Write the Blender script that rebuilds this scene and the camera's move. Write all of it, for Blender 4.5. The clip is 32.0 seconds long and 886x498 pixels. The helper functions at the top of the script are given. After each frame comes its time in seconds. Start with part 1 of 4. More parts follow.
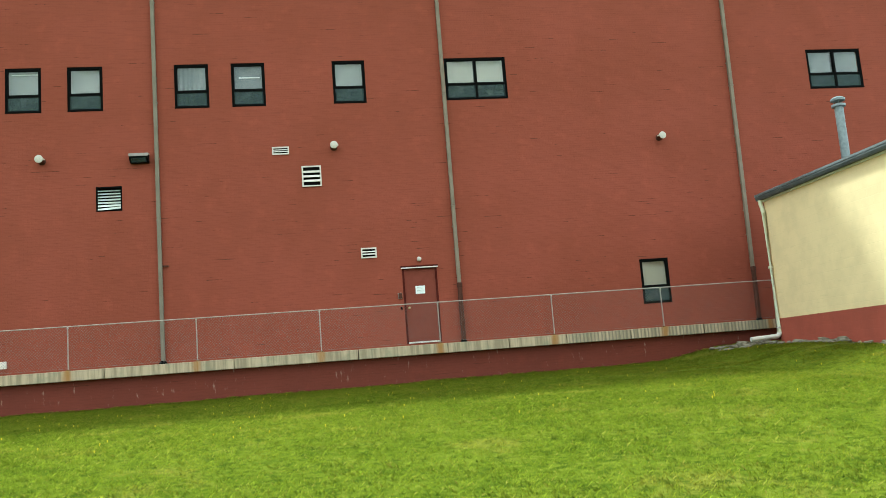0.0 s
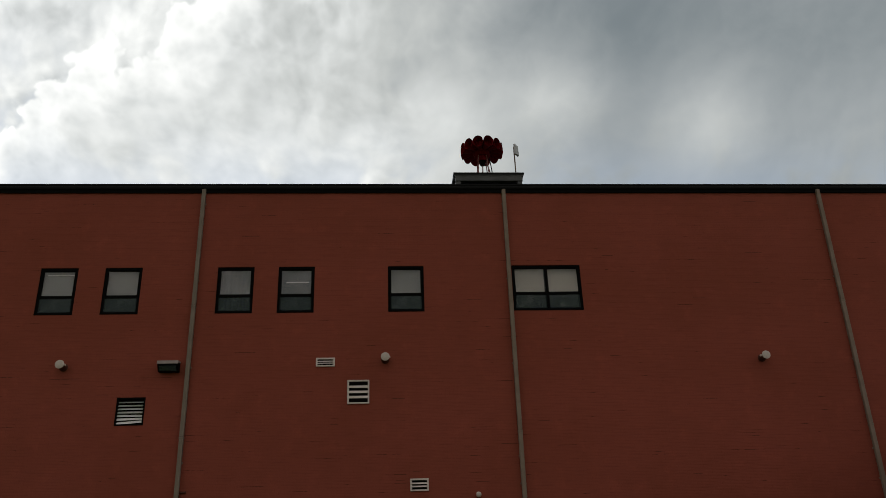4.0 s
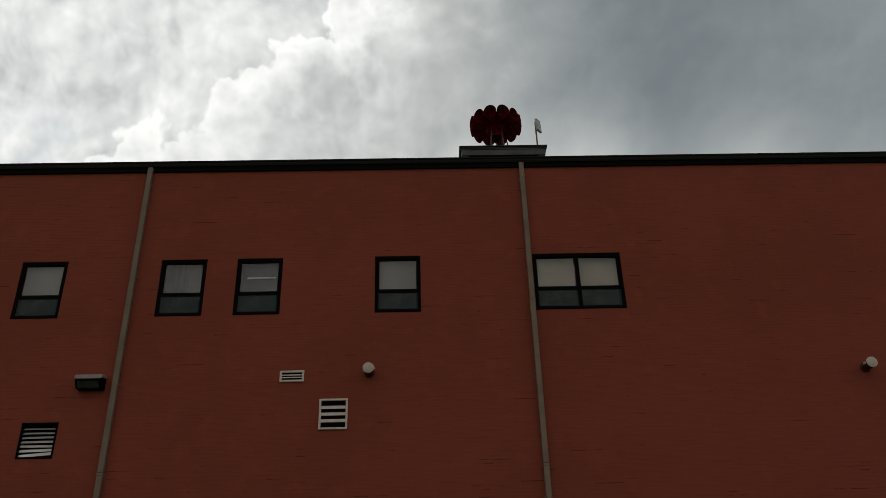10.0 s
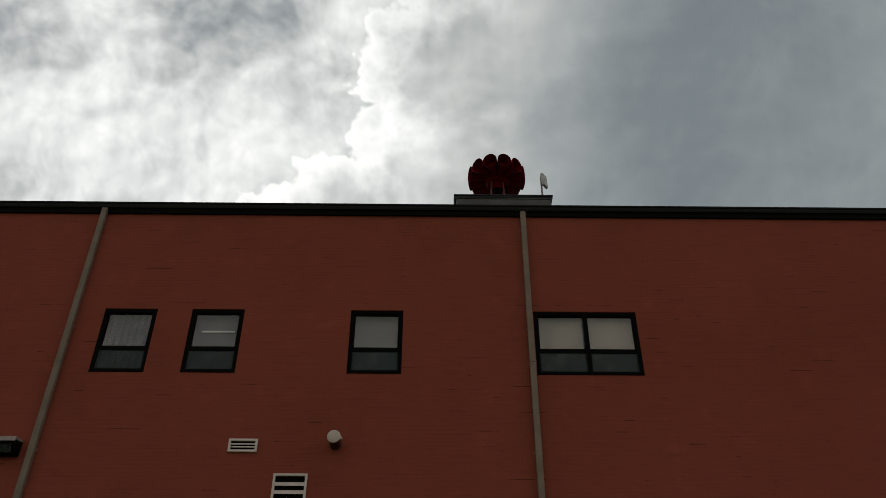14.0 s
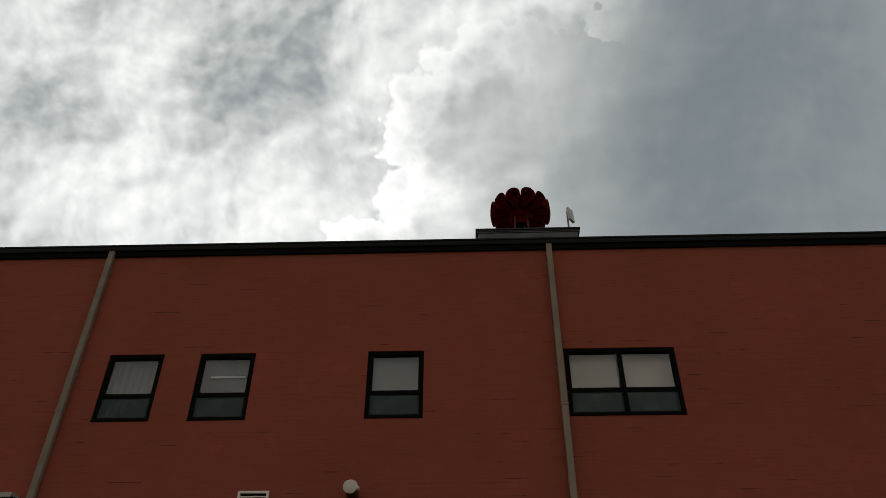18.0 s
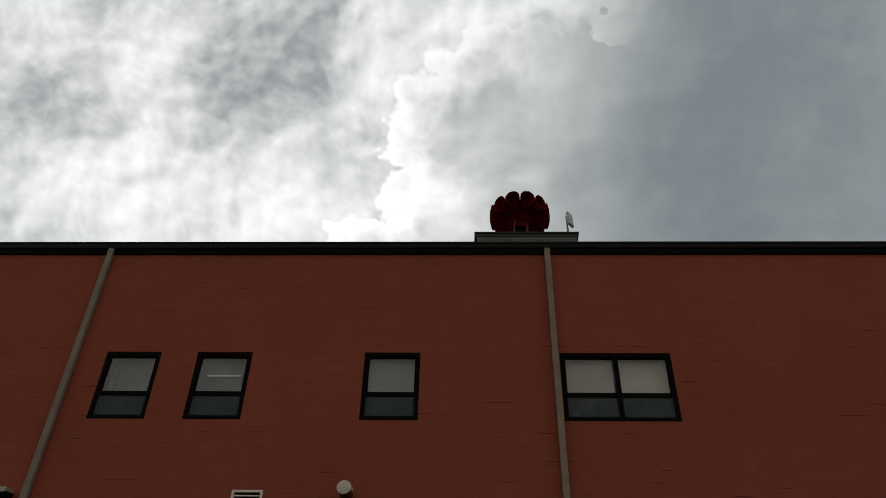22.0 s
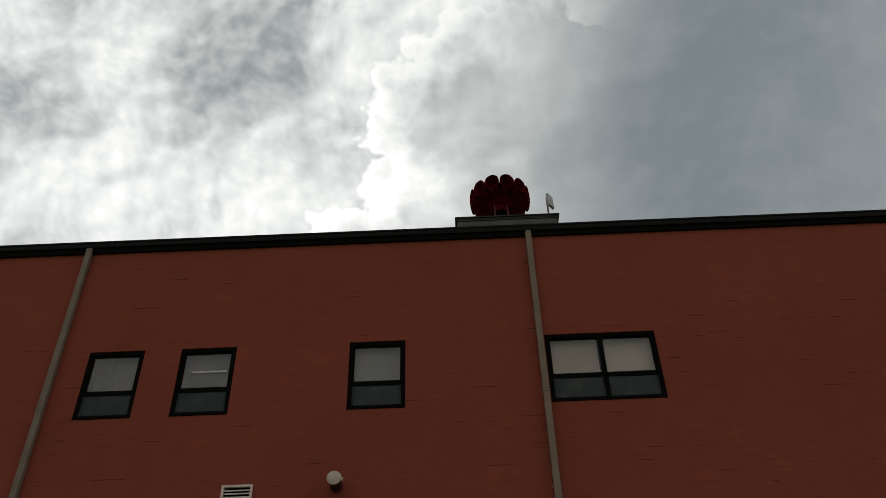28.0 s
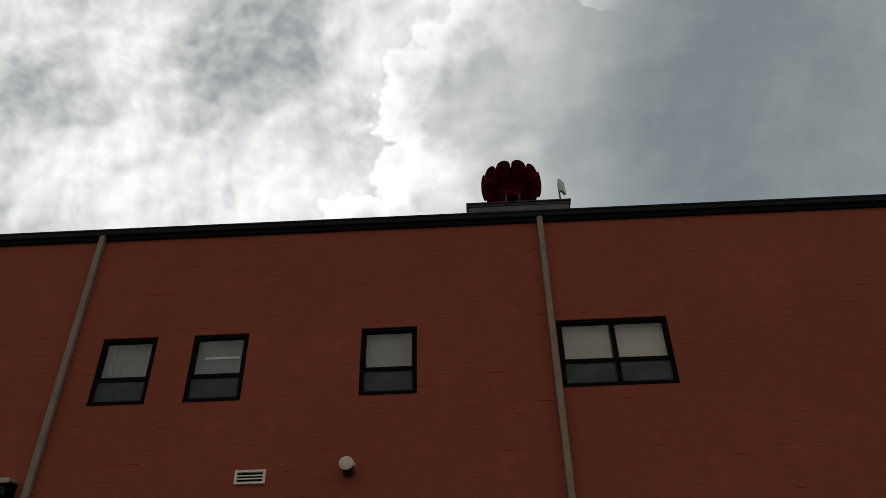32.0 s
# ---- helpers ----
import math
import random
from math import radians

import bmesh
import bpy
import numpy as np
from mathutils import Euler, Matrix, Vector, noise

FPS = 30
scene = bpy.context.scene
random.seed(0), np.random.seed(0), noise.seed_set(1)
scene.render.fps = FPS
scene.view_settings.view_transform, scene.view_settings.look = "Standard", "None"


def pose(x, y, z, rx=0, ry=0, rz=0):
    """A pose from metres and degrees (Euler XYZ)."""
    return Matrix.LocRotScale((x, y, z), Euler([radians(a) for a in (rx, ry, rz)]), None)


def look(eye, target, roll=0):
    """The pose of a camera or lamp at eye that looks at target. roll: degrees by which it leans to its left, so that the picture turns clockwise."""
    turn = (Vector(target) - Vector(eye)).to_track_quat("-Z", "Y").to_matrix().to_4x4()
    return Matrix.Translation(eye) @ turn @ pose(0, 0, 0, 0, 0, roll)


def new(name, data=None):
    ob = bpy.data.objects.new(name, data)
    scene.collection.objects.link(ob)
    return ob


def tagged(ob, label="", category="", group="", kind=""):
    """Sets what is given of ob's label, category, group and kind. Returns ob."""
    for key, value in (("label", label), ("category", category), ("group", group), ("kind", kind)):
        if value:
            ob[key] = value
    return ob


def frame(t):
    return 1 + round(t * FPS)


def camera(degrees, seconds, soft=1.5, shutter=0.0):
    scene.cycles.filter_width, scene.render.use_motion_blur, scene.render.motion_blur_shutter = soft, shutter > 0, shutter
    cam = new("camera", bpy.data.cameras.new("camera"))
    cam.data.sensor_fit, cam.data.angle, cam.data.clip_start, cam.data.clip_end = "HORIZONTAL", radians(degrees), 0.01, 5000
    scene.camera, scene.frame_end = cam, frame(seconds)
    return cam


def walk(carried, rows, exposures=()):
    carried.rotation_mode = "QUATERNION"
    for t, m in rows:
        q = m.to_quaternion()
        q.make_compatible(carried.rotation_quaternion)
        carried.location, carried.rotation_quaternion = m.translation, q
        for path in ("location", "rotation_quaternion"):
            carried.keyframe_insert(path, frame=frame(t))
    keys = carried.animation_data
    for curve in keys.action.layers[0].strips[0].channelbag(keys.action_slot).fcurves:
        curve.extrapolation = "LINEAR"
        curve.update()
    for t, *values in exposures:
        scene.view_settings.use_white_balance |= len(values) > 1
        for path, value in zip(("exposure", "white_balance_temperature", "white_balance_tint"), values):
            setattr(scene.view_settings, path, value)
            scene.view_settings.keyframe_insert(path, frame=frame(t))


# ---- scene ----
cam = camera(54.8, 32.0, soft=0.85)
EXPOSURES = [(0, 2.28, 5400, -18), (0.2, 1.0, 6300, 2), (0.5, -0.3, 6200, 8), (1.0, -0.55, 6000, 8), (1.5, -0.1, 6200, 8), (2.0, 0.0, 6350, 9), (7.0, 0.03, 6500, 10),
             (9.5, -0.14, 6500, 10), (12.5, -0.13, 6500, 10), (15.0, 0.0, 6500, 10), (32.0, 0.02, 6500, 10)]
PATH = [
    (0, (-2.372, -23.582, -0.775), (-2.075, -21.624, -0.496), -4.5),
    (0.5, (-2.204, -23.324, -0.766), (-1.94, -21.428, -0.188), -4.7),
    (1, (-2.033, -23.03, -0.755), (-1.926, -21.161, -0.05), -3.4),
    (1.5, (-1.991, -22.7, -0.753), (-1.936, -20.843, -0.012), -2.4),
    (2, (-1.893, -22.298, -0.723), (-1.824, -20.443, 0.022), -2.6),
    (2.5, (-1.752, -21.91, -0.665), (-1.663, -20.073, 0.122), -3.2),
    (3, (-1.691, -21.471, -0.647), (-1.587, -19.638, 0.147), -3.4),
    (3.5, (-1.721, -21.017, -0.641), (-1.584, -19.193, 0.167), -2.0),
    (5.5, (-1.404, -19.316, -0.511), (-1.268, -17.508, 0.334), -2.8),
    (6, (-1.258, -18.874, -0.452), (-1.145, -17.068, 0.401), -3.2),
    (6.5, (-1.135, -18.45, -0.434), (-1.119, -16.649, 0.436), -1.8),
    (7, (-1.04, -17.983, -0.42), (-1.011, -16.195, 0.476), -1.9),
    (7.5, (-0.958, -17.521, -0.382), (-0.925, -15.766, 0.576), -1.8),
    (8, (-0.892, -17.064, -0.36), (-0.864, -15.311, 0.603), -1.6),
    (8.5, (-0.842, -16.659, -0.359), (-0.795, -14.91, 0.61), -1.8),
    (9, (-0.748, -16.249, -0.301), (-0.698, -14.503, 0.673), -1.9),
    (9.5, (-0.671, -15.916, -0.261), (-0.615, -14.165, 0.704), -2.0),
    (10, (-0.61, -15.577, -0.195), (-0.562, -13.824, 0.766), -1.7),
    (10.5, (-0.464, -15.37, -0.16), (-0.42, -13.628, 0.821), -1.6),
    (11, (-0.369, -15.16, -0.132), (-0.348, -13.427, 0.866), -1.1),
    (11.5, (-0.326, -14.832, -0.111), (-0.343, -13.102, 0.894), -0.1),
    (12, (-0.299, -14.527, -0.061), (-0.308, -12.806, 0.957), 0.1),
    (12.5, (-0.198, -14.148, -0.021), (-0.201, -12.472, 1.071), -0.1),
    (13, (-0.171, -13.738, -0.021), (-0.171, -12.105, 1.134), 0.2),
    (13.5, (-0.124, -13.307, -0.007), (-0.121, -11.687, 1.166), 0.7),
    (14, (-0.053, -12.912, -0.006), (-0.041, -11.306, 1.185), 0.2),
    (14.5, (-0.01, -12.516, 0.054), (0.004, -10.928, 1.269), 0.0),
    (15, (0.003, -12.206, 0.141), (0.005, -10.631, 1.373), 0.1),
    (15.5, (-0.035, -12.068, 0.192), (-0.022, -10.548, 1.493), -0.8),
    (17.5, (0.039, -11.964, 0.214), (0.011, -10.481, 1.555), -0.3),
    (18, (0.074, -11.932, 0.189), (0.02, -10.415, 1.49), 0.3),
    (18.5, (0.088, -11.923, 0.184), (0.024, -10.395, 1.473), 0.0),
    (19, (0.08, -11.933, 0.185), (0.01, -10.407, 1.476), -0.2),
    (19.5, (0.077, -11.945, 0.187), (0.008, -10.423, 1.483), -0.2),
    (20, (0.087, -11.962, 0.207), (0.015, -10.442, 1.504), -0.3),
    (20.5, (0.089, -11.96, 0.209), (0.019, -10.444, 1.512), -0.2),
    (21, (0.098, -11.971, 0.211), (0.033, -10.458, 1.518), -0.1),
    (21.5, (0.101, -11.962, 0.192), (0.042, -10.455, 1.505), 0.7),
    (22, (0.133, -11.961, 0.188), (0.075, -10.446, 1.492), 1.4),
    (22.5, (0.118, -11.953, 0.173), (0.09, -10.418, 1.455), 1.2),
    (23, (0.149, -11.932, 0.166), (0.133, -10.403, 1.455), 1.1),
    (23.5, (0.125, -11.953, 0.171), (0.115, -10.426, 1.461), 0.9),
    (24, (0.135, -11.953, 0.171), (0.129, -10.426, 1.462), 0.8),
    (24.5, (0.14, -11.934, 0.177), (0.137, -10.411, 1.473), 0.7),
    (25, (0.126, -11.95, 0.182), (0.127, -10.429, 1.48), 0.5),
    (25.5, (0.116, -11.954, 0.184), (0.12, -10.434, 1.484), 0.3),
    (27.5, (0.172, -11.925, 0.185), (0.162, -10.391, 1.469), -2.0),
    (28, (0.188, -11.94, 0.209), (0.166, -10.403, 1.488), -1.8),
    (28.5, (0.188, -11.951, 0.198), (0.163, -10.413, 1.477), -1.7),
    (29, (0.168, -11.928, 0.159), (0.141, -10.393, 1.44), -1.7),
    (29.5, (0.174, -11.936, 0.189), (0.143, -10.395, 1.464), -1.5),
    (30, (0.135, -11.947, 0.181), (0.106, -10.403, 1.452), -1.7),
    (30.5, (0.162, -11.935, 0.174), (0.127, -10.391, 1.444), -1.6),
    (31, (0.159, -11.935, 0.193), (0.118, -10.388, 1.46), -1.6),
    (31.5, (0.154, -11.932, 0.189), (0.111, -10.381, 1.45), -1.5),
    (32, (0.213, -11.921, 0.202), (0.16, -10.366, 1.458), -1.3),
]
walk(cam, [(t, look(eye, target, roll)) for t, eye, target, roll in PATH], EXPOSURES)

# ---- world, sun, exposure ----
scene.view_settings.exposure = 0.0
SUN = Vector((-0.62, 1.0, 1.45)).normalized()
sun = new("sun", bpy.data.lights.new("sun", "SUN"))
sun.data.energy, sun.data.angle, sun.data.color = 1.3, radians(5.0), (1.0, 0.95, 0.86)
sun.matrix_world = look(SUN * 60, (0, 0, 0))


class Graph:
    """Short hand for wiring shader nodes."""

    def __init__(self, tree):
        self.tree = tree
        tree.nodes.clear()

    def node(self, kind, **props):
        n = self.tree.nodes.new(kind)
        for key, value in props.items():
            setattr(n, key, value)
        return n

    def put(self, socket, value):
        if isinstance(value, bpy.types.NodeSocket):
            self.tree.links.new(value, socket)
        elif isinstance(value, bpy.types.Node):
            self.tree.links.new(value.outputs[0], socket)
        else:
            socket.default_value = value

    def m(self, op, a, b=0.0, c=0.0, clamp=False):
        n = self.node("ShaderNodeMath", operation=op, use_clamp=clamp)
        for s, v in zip(n.inputs, (a, b, c)):
            self.put(s, v)
        return n.outputs[0]

    def v(self, op, a, b=(0, 0, 0)):
        n = self.node("ShaderNodeVectorMath", operation=op)
        self.put(n.inputs[0], a)
        self.put(n.inputs[1], b)
        return n.outputs["Value"] if op in ("DOT_PRODUCT", "LENGTH", "DISTANCE") else n.outputs[0]

    def step(self, x, lo, hi, a=0.0, b=1.0):
        n = self.node("ShaderNodeMapRange", interpolation_type="SMOOTHSTEP")
        for s, v in zip(n.inputs, (x, lo, hi, a, b)):
            self.put(s, v)
        return n.outputs[0]

    def noise(self, vector, scale, detail=4.0, rough=0.55, warp=0.0):
        n = self.node("ShaderNodeTexNoise")
        self.put(n.inputs["Vector"], vector)
        n.inputs["Scale"].default_value, n.inputs["Detail"].default_value = scale, detail
        n.inputs["Roughness"].default_value, n.inputs["Distortion"].default_value = rough, warp
        return n.outputs[0]

    def mix(self, f, a, b, blend="MIX"):
        n = self.node("ShaderNodeMix", data_type="RGBA", blend_type=blend)
        self.put(n.inputs[0], f)
        for s, v in ((n.inputs[6], a), (n.inputs[7], b)):
            self.put(s, (*v, 1) if isinstance(v, tuple) and len(v) == 3 else v)
        return n.outputs[2]

    def scaled(self, vector, sx, sy, sz):
        return self.v("MULTIPLY", vector, (sx, sy, sz))

    def comb(self, x, y, z):
        n = self.node("ShaderNodeCombineXYZ")
        for s, v in zip(n.inputs, (x, y, z)):
            self.put(s, v)
        return n.outputs[0]


def build_sky():
    """Broken cloud with a big towering one ahead, over a clear sky that shows in the gaps."""
    world = bpy.data.worlds.new("sky")
    scene.world = world
    world.use_nodes = True
    g = Graph(world.node_tree)
    sky = g.node("ShaderNodeTexSky", sky_type="NISHITA", sun_disc=False)
    sky.sun_elevation, sky.sun_rotation = math.asin(SUN.z), math.atan2(SUN.x, SUN.y)
    d = g.node("ShaderNodeTexCoord").outputs["Generated"]
    f, u = (0, math.cos(radians(40)), math.sin(radians(40))), (0, -math.sin(radians(40)), math.cos(radians(40)))
    fore = g.v("DOT_PRODUCT", d, f)
    c = g.m("MAXIMUM", fore, 0.25)
    U, V = g.m("DIVIDE", g.v("DOT_PRODUCT", d, (1, 0, 0)), c), g.m("DIVIDE", g.v("DOT_PRODUCT", d, u), c)
    ahead = g.step(fore, 0.35, 0.6)
    flat = g.comb(U, V, g.m("MULTIPLY", g.m("MINIMUM", fore, 0.25), 3.0))
    bend = g.node("ShaderNodeTexNoise")
    g.put(bend.inputs["Vector"], flat)
    bend.inputs["Scale"].default_value, bend.inputs["Detail"].default_value = 4.5, 3.0
    bend.inputs["Roughness"].default_value = 0.55
    swirl = g.v("SUBTRACT", bend.outputs["Color"], (0.5, 0.5, 0.5))

    def warped(k):
        return g.v("ADD", flat, g.v("MULTIPLY", swirl, (k, k, 0)))

    p, ragged = warped(0.08), g.v("MULTIPLY", warped(0.06), (1, 1, 0))
    plane = g.v("MULTIPLY", p, (1, 1, 0))

    def puffs(at, scale, detail=3.0):
        """Round heads of cumulus, high in their middles."""
        n = g.node("ShaderNodeTexVoronoi", feature="SMOOTH_F1")
        g.put(n.inputs["Vector"], at)
        n.inputs["Scale"].default_value, n.inputs["Detail"].default_value = scale, detail
        n.inputs["Roughness"].default_value, n.inputs["Smoothness"].default_value = 0.55, 0.35
        return g.m("SUBTRACT", 0.45, n.outputs["Distance"])

    def height(at):
        """Thickness of the cloud: wisps on puffs."""
        return g.m("ADD", g.noise(at, 4.5, 7.0, 0.50), g.m("MULTIPLY", puffs(at, 12.0), 0.20))

    h0, h1 = height(p), height(g.v("ADD", p, (-0.010, 0.012, 0)))
    relief = g.m("SUBTRACT", h0, h1)
    wisps = g.m("SUBTRACT", g.noise(warped(0.10), 6.0, 8.0, 0.56), 0.5)

    def disc(x, y, r, at=plane):
        """How far inside a round cloud, positive inside."""
        return g.m("SUBTRACT", r, g.v("DISTANCE", at, (x, y, 0)))

    # the big cloud, whose lit edge looks towards the sun
    big = disc(0.03, 0.135, 0.10, ragged)
    for x, y, r, blend in ((0.15, 0.13, 0.125, 0.04), (0.035, 0.02, 0.095, 0.03), (-0.05, -0.21, 0.235, 0.03), (-0.22, -0.27, 0.21, 0.04)):
        big = g.m("SMOOTH_MAX", big, disc(x, y, r, ragged), blend)
    big = g.m("ADD", g.m("ADD", big, 0.066), g.m("MULTIPLY", puffs(ragged, 16.0), 0.06))
    bank = g.step(disc(0.70, 0.0, 0.58, ragged), -0.10, 0.03)
    inside = g.m("MULTIPLY", g.m("MAXIMUM", g.step(big, 0.0, 0.012), bank), ahead)
    drift = g.m("MULTIPLY", g.m("SUBTRACT", g.noise(p, 3.4, 7.0, 0.55), 0.5), 0.42)
    slope = g.m("ADD", g.m("ADD", U, g.m("MULTIPLY", V, 0.10)), drift)
    body = g.m("ADD", g.step(slope, -0.14, 0.06, 0.20, 0.0), g.step(slope, 0.04, 0.32, 0.49, 0.22))
    body = g.m("ADD", body, g.m("MULTIPLY", g.step(slope, 0.30, 0.60), 0.07))
    body = g.m("ADD", body, g.step(V, -0.15, 0.02, 0.10, 0.0))
    body = g.m("ADD", body, g.m("MULTIPLY", wisps, g.step(U, -0.05, 0.25, 0.22, 0.12)))
    rim = g.m("MULTIPLY", g.step(V, -0.10, 0.05, 0.65, 1.0), g.m("MULTIPLY", g.step(big, 0.0, 0.075, 1.0, 0.0), g.step(U, -0.03, 0.16, 0.46, 0.0)))
    tone_big = g.m("ADD", g.m("ADD", body, rim), g.m("MULTIPLY", relief, g.step(U, -0.08, 0.15, 1.2, 0.2)))
    # broken cloud elsewhere, brightest round the sun
    wide = g.noise(g.v("ADD", g.scaled(d, 1.0, 1.0, 1.4), (3.1, 0.0, 1.7)), 3.0, 3.0, 0.5)
    tone = g.step(wide, 0.30, 0.58, 0.60, 0.80)
    tone = g.m("ADD", tone, g.m("MULTIPLY", relief, 1.9))
    tone = g.m("ADD", tone, g.m("MULTIPLY", wisps, 0.5))
    tone = g.m("ADD", tone, g.m("MULTIPLY", g.m("SUBTRACT", h0, 0.44), 0.5))
    for x, y, r, soft, gain in ((-0.21, 0.28, 0.10, 0.07, -0.33), (-0.27, 0.19, 0.05, 0.06, -0.16), (-0.48, 0.17, 0.03, 0.05, -0.18), (-0.40, 0.20, 0.06, 0.07, 0.22), (-0.44, 0.07, 0.06, 0.07, 0.16),
                                (-0.30, 0.08, 0.05, 0.06, 0.10), (-0.14, 0.17, 0.05, 0.07, -0.14), (-0.13, 0.08, 0.03, 0.05, -0.08), (0.03, 0.27, 0.05, 0.05, 0.06), (-0.18, 0.05, 0.04, 0.06, 0.08)):
        tone = g.m("ADD", tone, g.m("MULTIPLY", g.m("MULTIPLY", g.step(disc(x, y, r), -soft, soft), ahead), gain))
    tone = g.m("MULTIPLY", tone, g.step(g.v("DOT_PRODUCT", d, (0, 1, 0)), -0.5, 0.25, 0.62, 1.0))
    total = g.m("ADD", g.m("MULTIPLY", inside, g.m("SUBTRACT", tone_big, tone)), tone)
    for x, y, r, soft, gain in ((0.21, -0.09, 0.04, 0.07, 0.22), (0.08, -0.12, 0.03, 0.06, 0.16), (-0.10, -0.06, 0.04, 0.07, -0.20), (0.38, -0.13, 0.05, 0.07, 0.22), (0.0, 0.035, 0.03, 0.05, 0.20), (0.075, 0.095, 0.012, 0.022, 0.12)):
        total = g.m("ADD", total, g.m("MULTIPLY", g.m("MULTIPLY", g.step(disc(x, y, r), -soft, soft), ahead), gain))
    ramp = g.node("ShaderNodeValToRGB")
    g.put(ramp.inputs[0], g.m("DIVIDE", total, 1.25))
    stops = ((0.0, (0.12, 0.14, 0.155)), (0.17, (0.200, 0.232, 0.248)), (0.30, (0.345, 0.372, 0.378)), (0.45, (0.55, 0.57, 0.555)), (0.60, (0.745, 0.765, 0.75)), (0.80, (0.99, 1.0, 0.975)), (1.0, (1.25, 1.24, 1.2)))
    for k, (at, col) in enumerate(stops):
        e = ramp.color_ramp.elements[k] if k < 2 else ramp.color_ramp.elements.new(at)
        e.position, e.color = at, (*col, 1)
    for k, (at, col) in enumerate(stops):
        ramp.color_ramp.elements[k].position, ramp.color_ramp.elements[k].color = at, (*col, 1)
    warm = g.mix(g.step(g.v("DOT_PRODUCT", d, (0, 1, 0)), -0.5, 0.2), (1.12, 1.0, 0.94), (1.0, 1.0, 1.0))
    thin = g.m("MULTIPLY", g.step(g.m("ADD", h0, g.m("MULTIPLY", wisps, 0.5)), 0.34, 0.53, 1.0, 0.0), g.m("MAXIMUM", g.m("SUBTRACT", 1.0, inside), g.step(V, -0.30, -0.12, 1.0, 0.08)))
    gaps = g.m("MULTIPLY", thin, g.step(V, -0.20, 0.0, 0.75, 0.06))
    clear = g.mix(1.0, g.mix(0.55, sky.outputs[0], (3.6, 3.75, 3.8)), (0.138, 0.145, 0.150), "MULTIPLY")
    back = g.node("ShaderNodeBackground")
    g.put(back.inputs[0], g.mix(1.0, g.mix(gaps, ramp.outputs[0], clear), warm, "MULTIPLY"))
    back.inputs[1].default_value = 1.0
    g.tree.links.new(back.outputs[0], g.node("ShaderNodeOutputWorld").inputs[0])


build_sky()


# ---- materials ----
def material(name, base, rough=0.6, metal=0.0, spec=0.5):
    mat = bpy.data.materials.new(name)
    mat.use_nodes = True
    g = Graph(mat.node_tree)
    b = g.node("ShaderNodeBsdfPrincipled")
    b.inputs["Base Color"].default_value = (*base, 1)
    b.inputs["Roughness"].default_value, b.inputs["Metallic"].default_value = rough, metal
    b.inputs["Specular IOR Level"].default_value = spec
    g.tree.links.new(b.outputs[0], g.node("ShaderNodeOutputMaterial").inputs[0])
    return mat, g, b


def bump(g, b, height, strength=0.4, distance=0.01):
    n = g.node("ShaderNodeBump")
    n.inputs["Strength"].default_value, n.inputs["Distance"].default_value = strength, distance
    g.put(n.inputs["Height"], height)
    g.tree.links.new(n.outputs[0], b.inputs["Normal"])


def worn(name, base, other, rough=0.6, metal=0.0, scale=6.0, grain=60.0, relief=0.15, spec=0.2):
    """Paint, metal or stone with stains at a large and grain at a small scale."""
    mat, g, b = material(name, base, rough, metal, spec)
    c = g.node("ShaderNodeTexCoord").outputs["Object"]
    big, fine = g.noise(c, scale, 5, 0.6), g.noise(c, grain, 3, 0.6)
    col = g.mix(g.step(big, 0.35, 0.7), base, other)
    col = g.mix(g.m("MULTIPLY", fine, 0.35), col, tuple(x * 0.6 for x in base))
    g.put(b.inputs["Base Color"], col)
    g.put(b.inputs["Roughness"], g.step(big, 0.3, 0.7, rough - 0.08, min(1.0, rough + 0.12)))
    bump(g, b, fine, relief, 0.004)
    return mat


